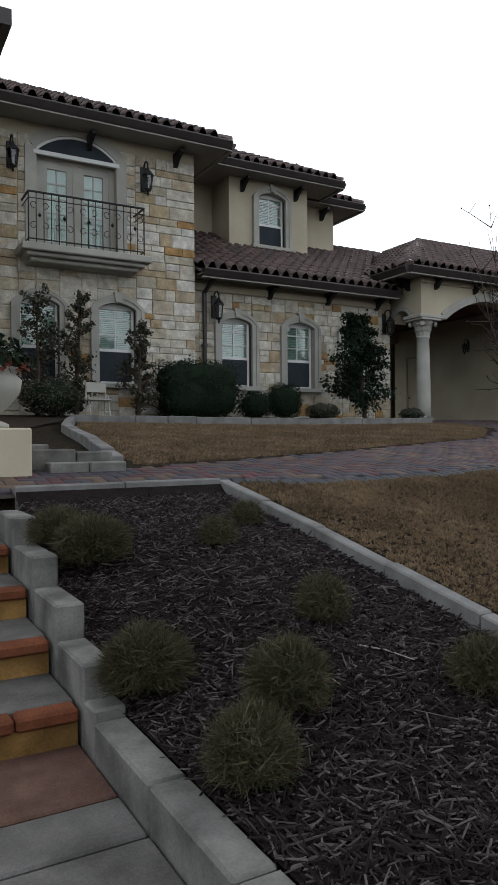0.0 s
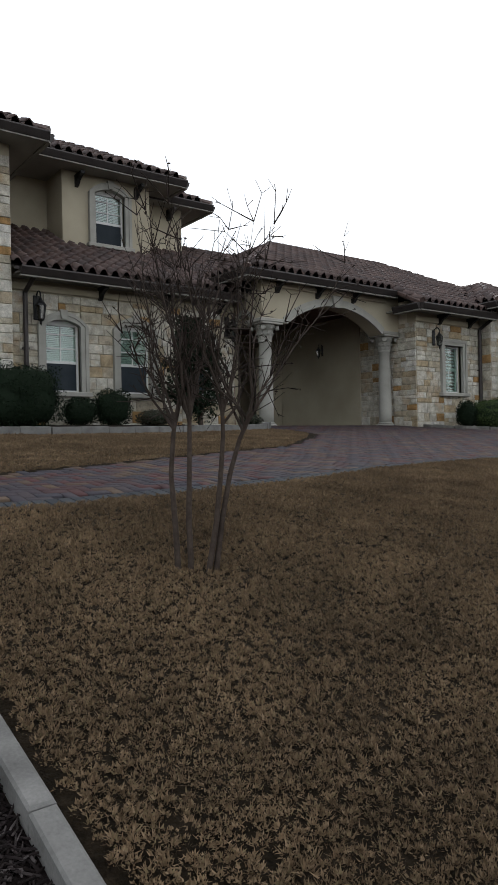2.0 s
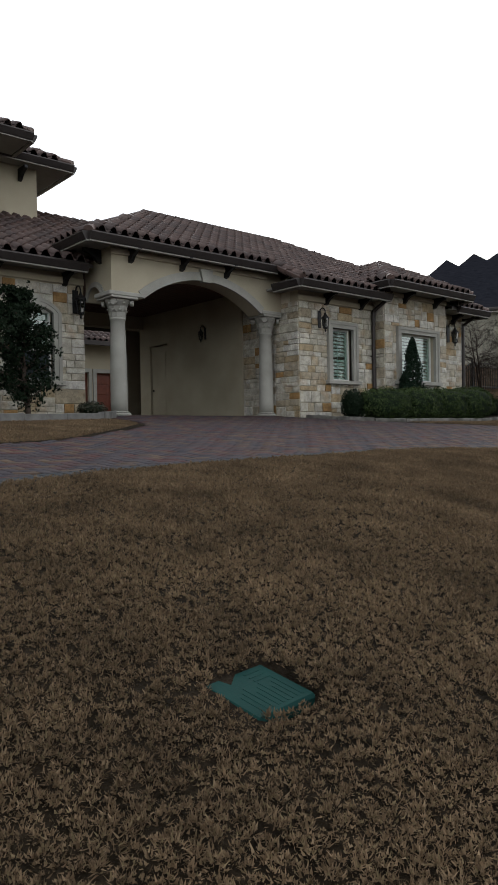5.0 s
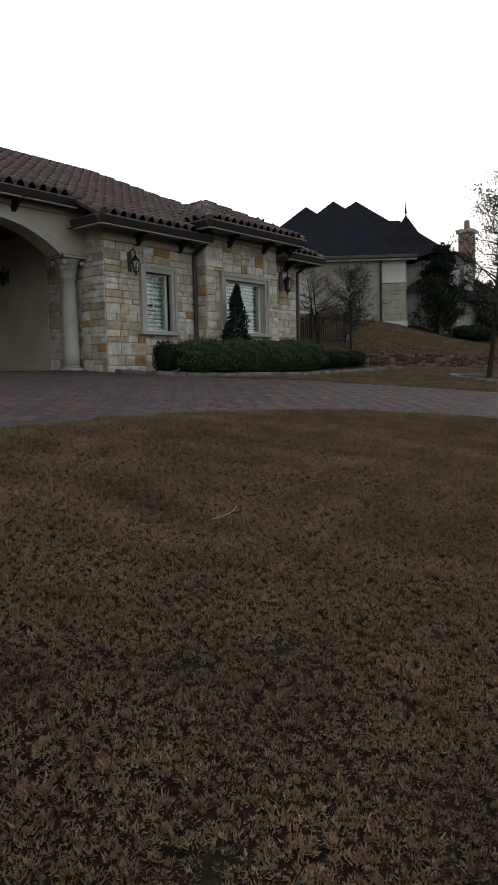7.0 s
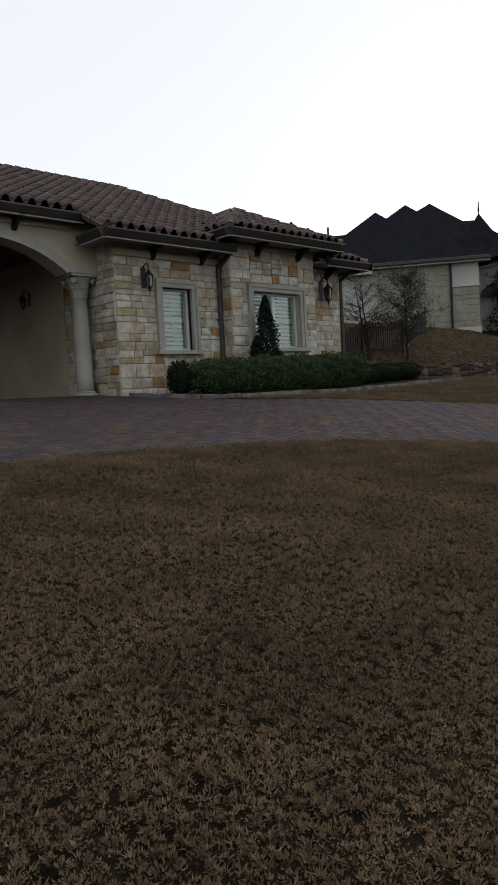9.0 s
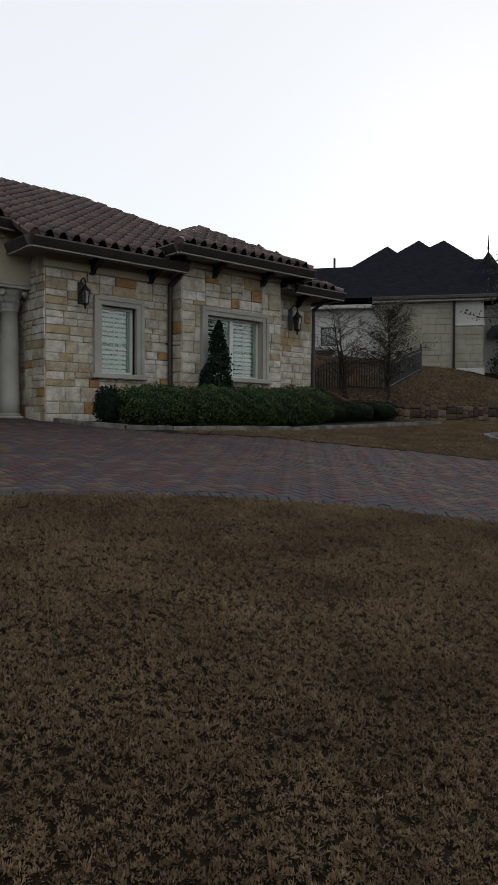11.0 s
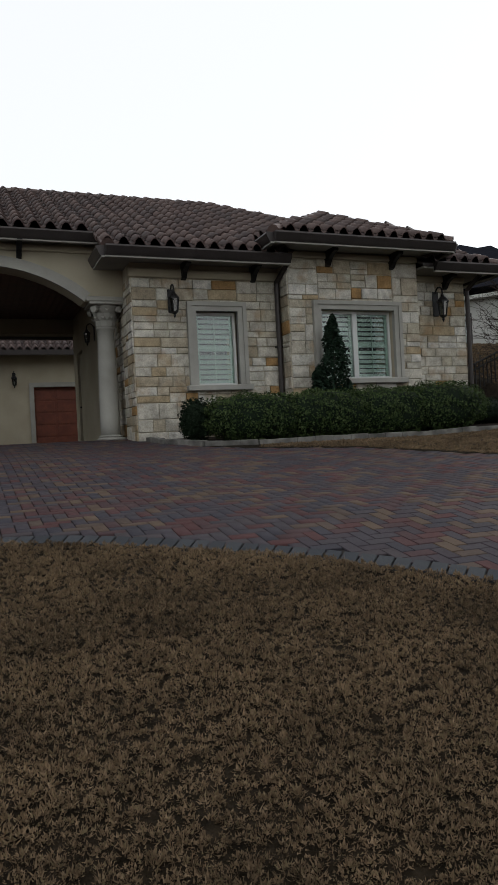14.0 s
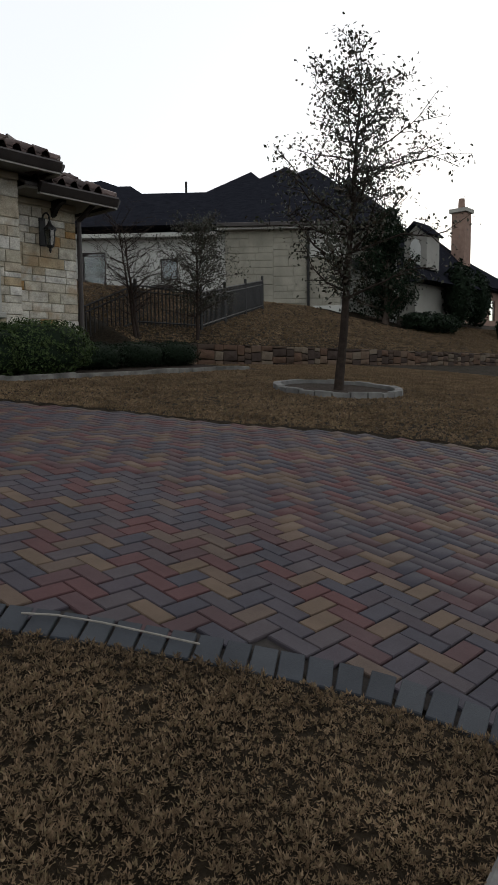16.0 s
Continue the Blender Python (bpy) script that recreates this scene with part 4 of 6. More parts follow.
# ---- wall lanterns ----
def lantern():
    """A black carriage lantern; its back plate stands at y = 0 and it hangs out towards -y."""
    e = thing("wall_lantern", (0, 0, 0), "black iron carriage lantern on a wall bracket", "wall lamp", "wall lanterns")
    part("back_plate", bx(-.05, .05, -.02, 0, -.16, .2, bevel=.008), M_IRON, e)
    bm, prev = bmesh.new(), None
    for k in range(13):
        a = math.pi * k / 12
        p = Vector((0, -.02 - .08 * (1 - math.cos(a)), .16 + .09 * math.sin(a)))
        if prev:
            rod(bm, prev, p, .012, None, 6)
        prev = p
    rod(bm, prev, prev - Vector((0, 0, .05)), .01, None, 6)
    part("arm", bm, M_IRON, e)
    part("cap", lathe(bmesh.new(), [(.015, .14), (.03, .1), (.085, .04), (.09, .02)], (0, -.18, .0), 8), M_IRON, e)
    g = part("lamp_glass", lathe(bmesh.new(), [(.07, .02), (.05, -.17)], (0, -.18, 0), 6), M_LAMPGLASS, e, "clear bevelled glass")
    bm = bmesh.new()
    for k in range(6):
        a = 2 * math.pi * k / 6
        rod(bm, (.075 * math.cos(a), -.18 + .075 * math.sin(a), .03), (.053 * math.cos(a), -.18 + .053 * math.sin(a), -.17), .007, None, 5)
    part("cage", bm, M_IRON, e)
    part("finial", lathe(bmesh.new(), [(.055, -.17), (.05, -.19), (.015, -.21), (.02, -.23), (.004, -.27)], (0, -.18, 0), 8), M_IRON, e)
    part("candle", rod(bmesh.new(), (0, -.18, -.17), (0, -.18, -.08), .014, None, 8), M_FRAME, e)
    return e


first = lantern()
first.matrix_basis = pose(18.17, 12.82, 4.53) @ Matrix.Scale(1.2, 4)
for x, y, z, turn in ((23.97, 12.85, 4.6, 0), (7.24, 14.57, 4.62, 0), (12.2, 14.57, 4.6, 0), (2.71, 14.17, 7.1, 0), (5.42, 14.17, 7.08, 0), (17.4, 16.64, 4.56, -90)):
    copy_thing(first, pose(x, y, z, 0, 0, turn) @ Matrix.Scale(1.2 if turn == 0 else .8, 4))

# ---- garage across the court ----
gar = thing("garage", (18, 27, 2.09), "cream garage block with red-brown wooden doors", "garage")
part("wall", wall_x(9, 24, 27, 1.9, 5.5, [(16.86, 19.15, 1.9, 4.32), (19.5, 21.42, 1.9, 4.32)], .3), M_STUCCO, gar)
for a, b in ((16.86, 19.15), (19.5, 21.42)):
    d = part("garage_door", bx(a, b, 27.12, 27.17, 2.05, 4.32), M_GARAGE, gar, "panelled red-brown wooden garage door")
    for k in range(5):
        for j in range(3):
            w = (b - a) / 3
            part("panel", bx(a + j * w + .05, a + (j + 1) * w - .05, 27.1, 27.12, 2.1 + k * .44, 2.48 + k * .44, bevel=.006), M_GARAGE, d)
    bm = bmesh.new()
    box(bm, a - .16, a, 26.94, 27.05, 2.05, 4.48), box(bm, b, b + .13, 26.94, 27.05, 2.05, 4.48), box(bm, a, b, 26.94, 27.05, 4.32, 4.48)
    part("door_trim", bm, M_CAST, gar)
roof_plane("roof", [(8, 26.4), (24.8, 26.4), (22.6, 28.6), (8, 28.6)], (0, 1), 5.62, (8, 26.4), 21, False, gar)
part("gutter", bx(8, 24.8, 26.28, 26.42, 5.4, 5.58), M_GUTTER, gar)
part("side_wall", wall_y(27.3, 34, 23.7, 1.9, 5.5), M_STUCCO, gar)
copy_thing(first, pose(16.2, 26.97, 4.6))


# ---- plants ----
def clump(points, normals, size, mat, parent, rng_, name="foliage"):
    V, F = leaves(points, normals, size, rng_)
    return raw(name, V, F, mat, parent)


def shrub(at, rx, ry, rz, n, size, mat, label, category="shrub", name="shrub", group="", square=2.0, core=.78):
    """A clipped or rounded bush: leaves over an uneven shell, a solid core coloured dark as inner shade, and short
    stems.
    """
    r = np.random.default_rng(int(abs(at[0]) * 131 + abs(at[1]) * 17) + n)
    e = thing(name, at, label, category, group)
    d = r.normal(0, 1, (n, 3))
    d /= np.linalg.norm(d, axis=1, keepdims=True)
    k = (np.abs(d) ** square).sum(1, keepdims=True) ** (-1 / square)
    lump = 1 + .08 * np.sin(d[:, :1] * 7 + at[0]) * np.sin(d[:, 1:2] * 6 + 1) + .07 * np.sin(d[:, 2:] * 11 + d[:, :1] * 9)
    p = d * k * lump * (r.uniform(.5, 1, (n, 1)) ** .35) * np.array([rx, ry, rz])
    c = np.array([at[0], at[1], at[2] + rz * .96])
    p = p[(p + c)[:, 2] > at[2] - .02]
    clump(p + c, p / np.array([rx, ry, rz]) ** 1.5, size, mat, e, r)
    # solid blob that fills the gaps between leaves with painted shade
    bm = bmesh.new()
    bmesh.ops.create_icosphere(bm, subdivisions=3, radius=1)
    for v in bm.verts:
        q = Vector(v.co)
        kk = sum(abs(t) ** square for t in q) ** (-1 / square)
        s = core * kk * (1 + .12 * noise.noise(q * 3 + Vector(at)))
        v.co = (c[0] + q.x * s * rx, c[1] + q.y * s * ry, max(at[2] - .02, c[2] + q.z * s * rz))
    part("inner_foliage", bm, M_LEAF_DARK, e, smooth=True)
    segs = [(np.array([at[0] + r.normal(0, .03), at[1] + r.normal(0, .03), at[2] - .05]), c + r.normal(0, 1, 3) * np.array([rx, ry, rz]) * .3, .018, .006) for _ in range(7)]
    V, F = tubes(segs)
    raw("stem", V, F, M_BARK, e)
    return e


def G3(x, y, dz=0.0):
    return (x, y, gz(x, y) + dz)


# hedge before the garage wing: separate rounded boxes of clipped holly
shrub(G3(18.2, 11.75), .28, .3, .38, 2600, .05, M_LEAF_DARK, "small dark clipped shrub beside the hedge", square=2.6)
hedge = [(19.2, 11.5, .95, .48, .38), (20.5, 11.48, .95, .5, .4), (21.75, 11.48, .95, .5, .41), (22.95, 11.5, .98, .52, .43)]
for x, y, a, b, c in hedge:
    shrub(G3(x, y), a, b, c + .035, 9500, .05, M_LEAF, "clipped green holly hedge section", "hedge", "hedge", "clipped hedge", 2.7, .86)
for x, y, a in ((24.4, 12.0, .75), (25.6, 12.1, .7), (26.6, 12.1, .6)):
    shrub(G3(x, y), a, .42, .27, 3600, .045, M_LEAF_DARK, "low dark spreading juniper", "shrub", "shrub", "low junipers", 2.6)
# shrubs along the link wall
shrub(G3(6.32, 13.5), .9, .5, .6, 9500, .05, M_LEAF_DARK, "large dark clipped boxwood", square=6.0, core=.86)
shrub(G3(7.75, 13.6), .36, .32, .3, 2400, .045, M_LEAF_DARK, "dark clipped rounded shrub by the wall", square=3.0)
shrub(G3(8.5, 13.6), .42, .36, .4, 3000, .045, M_LEAF_DARK, "dark clipped shrub with a flat top", square=3.0)
shrub(G3(9.35, 13.3), .42, .34, .19, 2200, .045, M_LEAF_OLIVE, "low olive-green rounded shrub")
shrub(G3(11.7, 13.0), .3, .3, .16, 900, .05, M_LEAF_OLIVE, "low straggly green plant")
shrub(G3(3.2, 13.0), .6, .4, .4, 2500, .05, M_LEAF_OLIVE, "loose olive-green shrub under the window")


def leafy_tree(at, height, radius, base, n, leaf, mat, label, seed, name="tree", trunks=1, taper=.7, r0=.06, cone=0.0, bark=None, droop=0.0, limbs=26):
    """A tapered trunk with limbs and twigs, and leaves in uneven sprays along the twigs."""
    r = np.random.default_rng(seed)
    e = thing(name, at, label, "tree")
    A = np.array(at, float)
    segs, tips = [], []
    for t in range(trunks):
        p = A + (r.normal(0, .06, 3) * (trunks > 1)) * np.array([1, 1, 0])
        p[2] = A[2] - .05
        lean = r.normal(0, .05 + .08 * (trunks > 1), 2)
        steps = 10
        line = [p]
        for k in range(steps):
            p = p + np.array([lean[0] * height / steps + r.normal(0, .02 * height / 4), lean[1] * height / steps + r.normal(0, .02 * height / 4), height / steps])
            line.append(p)
        for k in range(steps):
            segs.append((line[k], line[k + 1], r0 * (1 - .09 * k), r0 * (1 - .09 * (k + 1))))
        for j in range(limbs // trunks):
            f = base + (1 - base) * (j + r.uniform(0, 1)) / (limbs // trunks)
            f = min(f, .98)
            k = int(f * steps)
            o = line[k] + (line[min(k + 1, steps)] - line[k]) * (f * steps - k)
            a = r.uniform(0, 2 * np.pi)
            g = (f - base) / (1 - base)
            ln = radius * (1 - cone * g) * (.55 + .45 * math.sin(math.pi * min(1, .18 + g))) * r.uniform(.7, 1.15)
            d = np.array([math.cos(a), math.sin(a), r.uniform(.25, .9) - droop])
            d /= np.linalg.norm(d)
            q = o
            for s in range(4):
                q2 = q + d * ln / 4 + r.normal(0, ln * .035, 3)
                rr = r0 * .38 * (1 - f * .6)
                segs.append((q, q2, rr * (1 - .22 * s), rr * (1 - .22 * (s + 1))))
                for u in range(3):
                    b = d + r.normal(0, .7, 3)
                    b /= np.linalg.norm(b)
                    w = q + (q2 - q) * r.uniform(0, 1)
                    w2 = w + b * ln * r.uniform(.18, .34)
                    segs.append((w, w2, rr * .35, .003))
                    tips += [(w + (w2 - w) * h, b) for h in (.5, .75, 1.0)]
                q, d = q2, d + r.normal(0, .12, 3)
                d /= np.linalg.norm(d)
            tips.append((q, d))
    V, F = tubes(segs)
    raw("trunk", V, F, bark or M_BARK, e)
    if n:
        pick = r.integers(0, len(tips), n)
        P = np.array([tips[k][0] for k in pick]) + r.normal(0, radius * .07, (n, 3))
        D = np.array([tips[k][1] for k in pick])
        clump(P, D, leaf, mat, e, r, "crown")
    return e


leafy_tree(G3(10.45, 13.15), 2.45, .85, .08, 9500, .08, M_LEAF_DARK, "young dark-leaved magnolia against the wall", 31, limbs=40, cone=.45)
leafy_tree(G3(3.75, 13.4), 2.35, .42, .06, 2600, .07, M_LEAF_OLIVE, "narrow olive-green columnar shrub by the window", 32, limbs=34)
leafy_tree(G3(4.98, 13.4), 1.85, .4, .06, 2300, .07, M_LEAF_OLIVE, "narrow green columnar shrub by the window", 33, limbs=34)
leafy_tree(G3(3.0, 13.3), 2.3, .5, .06, 2400, .07, M_LEAF_OLIVE, "bushy green columnar shrub beside the urn", 34, limbs=34)
leafy_tree(G3(25.55, 7.23), 4.75, 1.4, .3, 6500, .065, M_LEAF_OLIVE, "slender young oak in a ring of stone edging", 41, limbs=46, r0=.085, bark=M_BARK_OAK)
leafy_tree(G3(26.6, 13.3), 2.5, 1.2, .2, 0, .05, M_LEAF_OLIVE, "small bare crepe myrtle by the fence", 36, trunks=2, r0=.045, bark=M_TWIG, limbs=64)
leafy_tree(G3(28.35, 13.2), 2.75, 1.1, .2, 8000, .05, M_LEAF_OLIVE, "small half-bare twiggy tree by the fence", 37, r0=.05, bark=M_TWIG, limbs=64)
leafy_tree((42.4, 16.4, gz(42.4, 16.4)), 4.4, 1.7, .04, 15000, .13, M_LEAF_DARK, "large dark evergreen beside the neighbouring house", 38, r0=.16, limbs=60, cone=.5)

# columnar cypress between the windows
cy = thing("cypress", G3(21.05, 12.05), "small dark green cypress with two leaders", "tree")
r = np.random.default_rng(41)
P, D = [], []
for cx, h, rad in ((21.05, 2.25, .44), (20.72, 1.3, .34), (21.33, 1.0, .26)):
    k = int(7500 * h / 2.3)
    t = r.uniform(0, 1, k) ** 1.15
    a = r.uniform(0, 2 * np.pi, k)
    prof = rad * np.where(t < .12, .55 + t * 3.75, 1) * (1 - t) ** .62 * (1 + .34 * np.sin(t * 27 + a * 2) * np.sin(a * 3 + t * 9)) * r.uniform(.5, 1.05, k)
    P.append(np.stack([cx + prof * np.cos(a), 12.05 + prof * np.sin(a), gz(21, 12.05) + t * h], 1))
    D.append(np.stack([np.cos(a) * .5, np.sin(a) * .5, np.ones(k)], 1))
clump(np.concatenate(P), np.concatenate(D), .07, M_CYPRESS, cy, r)
V, F = tubes([(np.array([cx, 12.05, gz(21, 12.05) - .05]), np.array([cx, 12.05, gz(21, 12.05) + h * .95]), .04, .006) for cx, h in ((21.05, 2.2), (20.78, 1.3))])
raw("trunk", V, F, M_BARK, cy)

# bare multi-stemmed crepe myrtle on the lawn
cm = thing("crepe_myrtle", G3(3.8, 2.95), "bare multi-stemmed crepe myrtle with dry seed heads", "tree")
r = np.random.default_rng(52)
fine, pods = [], []
base = np.array(G3(3.8, 2.95, -.03))
SIDE = np.array([.79, -.61, 0])


def spray(q, d, ln, rad, segs, up):
    for s in range(6):
        q2 = q + d / np.linalg.norm(d) * ln / 6 + r.normal(0, .018, 3)
        segs.append((q, q2, rad * (1 - .15 * s), rad * (1 - .15 * (s + 1))))
        for u in range(3):
            t = d / np.linalg.norm(d) + r.normal(0, .55, 3)
            t /= np.linalg.norm(t)
            w2 = q2 + t * r.uniform(.07, .2)
            fine.append((q2, w2, .0036, .0018))
            for z in range(2):
                w3 = w2 + (t + r.normal(0, .5, 3)) * r.uniform(.03, .09)
                fine.append((w2, w3, .0022, .0013))
                if r.random() < .12:
                    pods.append(w3)
        q = q2
        d = d + np.array([0, 0, up]) + r.normal(0, .16, 3)


for foot, knee, fork, high in ((-.10, -.13, -.10, .90), (-.03, -.03, -.02, .96), (.06, .14, .155, 1.0), (.10, .19, .31, .88)):
    segs = []
    deep = r.uniform(-.08, .08)
    ACROSS = np.array([SIDE[1], -SIDE[0], 0]) * deep
    line = [base + SIDE * foot + ACROSS * .5, base + SIDE * (foot + knee) / 2 + ACROSS * .7 + r.normal(0, .008, 3) + [0, 0, .3], base + SIDE * knee + ACROSS + [0, 0, .56],
            base + SIDE * (knee + fork) / 2 + ACROSS + r.normal(0, .01, 3) + [0, 0, .74], base + SIDE * fork + ACROSS + [0, 0, high]]
    for k in range(4):
        segs.append((line[k], line[k + 1], .0175 - .0016 * k, .0175 - .0016 * (k + 1)))
    for b in range(7):
        a = 2 * np.pi * (b + r.uniform(-.3, .3)) / 7
        spread_ = r.uniform(.18, .75)
        start = line[4] - (line[4] - line[3]) * r.uniform(0, .8)
        spray(start, np.array([math.cos(a) * spread_ + (fork - .1) * .5, math.sin(a) * spread_ - (fork - .1) * .4, 1.0]), r.uniform(.55, 1.22), .0085, segs, .1)
    V, F = tubes(segs, 7)
    raw("stem", V, F, M_BARK_MYRTLE, cm, smooth=True)
V, F = tubes(fine, 4)
tagged(raw("twig_spray", V, F, M_TWIG, cm), kind="stuff")
V, F = leaves(np.array(pods), np.ones((len(pods), 3)), .02, r)
tagged(raw("seed_head", V, F, M_TWIG, cm), kind="stuff")

# ornamental grasses in the mulch bed
def tuft(x, y, rad, h, n, seed, label):
    r_ = np.random.default_rng(seed)
    z = float(surface_z(x, y))
    e = thing("ornamental_grass", (x, y, z), label, "shrub", "ornamental grasses")
    a, up = r_.uniform(0, 2 * np.pi, n), r_.uniform(-.45, 1, n)
    flat = np.sqrt(1 - up * up)
    d = np.stack([np.cos(a) * flat, np.sin(a) * flat, up], 1)
    size = np.array([rad, rad, h * .6]) * (1 + .08 * np.sin(a * 3 + seed) + .06 * np.sin(a * 7 + up * 5))[:, None]
    heart = np.array([x, y, z + h * .42])
    far = r_.uniform(.6, 1.0, n)[:, None]
    b = heart + d * size * (far - .3) + r_.normal(0, .02, (n, 3))
    b[:, 2] = np.maximum(b[:, 2], z)
    tip = heart + d * size * far + r_.normal(0, .014, (n, 3)) + [0, 0, .012]
    tip[:, 2] = np.maximum(tip[:, 2], z + .005)
    m = (b + tip) / 2 + r_.normal(0, .006, (n, 3))
    s = np.cross(d, r_.normal(0, 1, (n, 3)))
    s = s / np.linalg.norm(s, axis=1, keepdims=True) * (.0014 * r_.uniform(.6, 1.5, n))[:, None]
    V = np.stack([b - s, b + s, m + s, m - s, tip], 1).reshape(-1, 3)
    k = np.arange(n)[:, None] * 5
    raw("blades", V, np.concatenate([k + [[0, 1, 2]], k + [[0, 2, 3]], k + [[3, 2, 4]]]), M_LAVENDER, e)
    return e


for k, (x, y, rad, h, n) in enumerate(((1.0, 2.6, .27, .3, 2600), (1.02, 1.78, .2, .26, 2400), (1.3, 2.02, .22, .28, 2400), (1.75, 2.45, .17, .22, 1500), (1.1, 3.62, .3, .3, 2600), (1.75, 3.45, .15, .18, 1300), (1.98, 1.78, .2, .22, 1500), (1.0, 3.95, .24, .24, 1800), (2.12, 3.8, .14, .16, 1100), (1.66, 1.0, .24, .24, 2000), (1.72, .35, .2, .18, 1400))):
    tuft(x, y, rad * .75, h * .95, int(n * 4.2), 60 + k, "grey-green clump of fine ornamental grass in mulch")

# mulch chips and fallen sticks
r = np.random.default_rng(70)
n = 36000
cxy = np.stack([r.uniform(.905, 2.345, n), r.uniform(-1.2, 4.55, n)], 1)
ln, wd, th = r.gamma(2.0, .0105, n) + .006, r.uniform(.0012, .0038, n), r.uniform(.001, .003, n)
yaw, pit = r.uniform(0, np.pi, n), r.normal(0, .35, n)
ax = np.stack([np.cos(yaw) * np.cos(pit), np.sin(yaw) * np.cos(pit), np.sin(pit)], 1)
ay = np.stack([-np.sin(yaw), np.cos(yaw), r.normal(0, .3, n)], 1)
az = np.cross(ax, ay)
ctr = np.stack([cxy[:, 0], cxy[:, 1], surface_z(cxy[:, 0], cxy[:, 1]) + .024 + r.uniform(0, .012, n)], 1)
cs = np.array([(-1, -1, -1), (1, -.7, -1), (1, .7, -1), (-1, 1, -1), (-.9, -.8, 1), (.9, -.5, 1), (.9, .5, 1), (-.9, .8, 1)], float)
V = ctr[:, None] + cs[None, :, 0:1] * (ax * ln[:, None])[:, None] + cs[None, :, 1:2] * (ay * wd[:, None])[:, None] + cs[None, :, 2:3] * (az * th[:, None])[:, None]
fb = np.array([(0, 1, 5, 4), (1, 2, 6, 5), (2, 3, 7, 6), (3, 0, 4, 7), (4, 5, 6, 7)])
tagged(raw("mulch_chips", V.reshape(-1, 3), (fb[None] + (np.arange(n) * 8)[:, None, None]).reshape(-1, 4), M_CHIP), "loose shredded bark chips", "mulch", kind="stuff")
for a, b in (((2.0, 1.95), (2.2, 1.62)), ((1.47, 2.2), (1.49, 1.98)), ((1.72, 2.18), (1.85, 2.0))):
    p, q = Vector((*a, float(surface_z(*a)) + .04)), Vector((*b, float(surface_z(*b)) + .045))
    st = thing("stick", p, "pale dry stick lying on the mulch", "stick", "fallen sticks")
    m_ = (p + q) / 2 + Vector((.01, .012, .004))
    part("stick_wood", rod(rod(bmesh.new(), p, m_, .0038, .0034, 6), m_, q, .0034, .002, 6), M_WHITEST, st)
wp = [Vector(G3(x, y, .02)) for x, y in ((17.59, 3.21), (17.69, 3.13), (17.8, 2.99), (17.9, 2.83), (18.0, 2.67))]
st = thing("stick", wp[0], "thin pale wire lying across the paver border", "stick", "fallen sticks")
bm = bmesh.new()
for a, b in zip(wp, wp[1:]):
    rod(bm, a, b, .0045, None, 6)
part("stick_wood", bm, M_WHITEST, st)
p = Vector(G3(10.06, 2.76, .03))
st = thing("stick", p, "pale curved straw lying on the lawn", "stick", "fallen sticks")
bm = bmesh.new()
for k in range(6):
    a, b = k / 6, (k + 1) / 6
    rod(bm, p + Vector((-.16 + .38 * a, .05 * a * a * 3 - .07, 0)), p + Vector((-.16 + .38 * b, .05 * b * b * 3 - .07, 0)), .0035, None, 5)
part("stick_wood", bm, M_WHITEST, st)

# ---- kerbs, steps, low walls ----
def kerb(name, line, width, height, piece, mat, label, group, surface=ground_z, sink=.15):
    """A row of separate kerb stones along a plan line."""
    seg = [Vector((*p, 0)) for p in line]
    e = thing(name, (line[0][0], line[0][1], gz(*line[0])), label, "kerb", group, "structure")
    rr = random.Random(int(line[0][0] * 100))
    for a, b in zip(seg, seg[1:]):
        n = max(1, round((b - a).length / piece))
        for k in range(n):
            p, q = a.lerp(b, k / n), a.lerp(b, (k + 1) / n)
            t = (q - p).normalized()
            p, q = p + t * .004, q - t * .004
            nrm = Vector((-t.y, t.x, 0)) * width / 2
            j = rr.uniform(-.011, .011)
            vs = []
            bm = bmesh.new()
            for c, sgn, top in ((p, -1, 0), (q, -1, 0), (q, 1, 0), (p, 1, 0), (p, -1, 1), (q, -1, 1), (q, 1, 1), (p, 1, 1)):
                w = c + nrm * sgn * (1 if not top else .94)
                vs.append(bm.verts.new((w.x + rr.uniform(-.003, .003), w.y + rr.uniform(-.003, .003), gz(c.x, c.y) + (height + j if top else -sink))))
            for f in ((0, 1, 2, 3), (4, 5, 6, 7), (0, 1, 5, 4), (1, 2, 6, 5), (2, 3, 7, 6), (3, 0, 4, 7)):
                bm.faces.new([vs[i] for i in f])
            bmesh.ops.bevel(bm, geom=[ed for ed in bm.edges if all(v in vs[4:] for v in ed.verts)], offset=.008, segments=1, affect="EDGES")
            part("kerb_stone", bm, mat, e)
    return e


kerb("bed_kerb", [(2.39, -1.6), (2.39, 4.64)], .085, .035, .62, M_CURB, "pale limestone kerb between mulch bed and lawn", "bed kerbs")
kerb("bed_kerb", [(.9, 4.66), (2.36, 4.66)], .1, .05, .7, M_CURB, "pale limestone kerb between mulch bed and driveway", "bed kerbs")
kerb("planting_kerb", [(17.62, 12.75), (17.72, 11.8), (18.1, 11.0), (18.9, 10.72), (21.5, 10.66), (24, 10.66), (27.4, 10.75)], .13, .08, .33, M_BLOCK, "pale stone edging round the hedge bed", "planting kerbs")
kerb("planting_kerb", [(3.1, 11.5), (4.6, 11.0), (6.0, 10.7), (8.6, 11.0), (11.4, 12.05), (12.05, 12.75)], .14, .12, .5, M_CURB, "pale stone edging before the house bed", "planting kerbs")
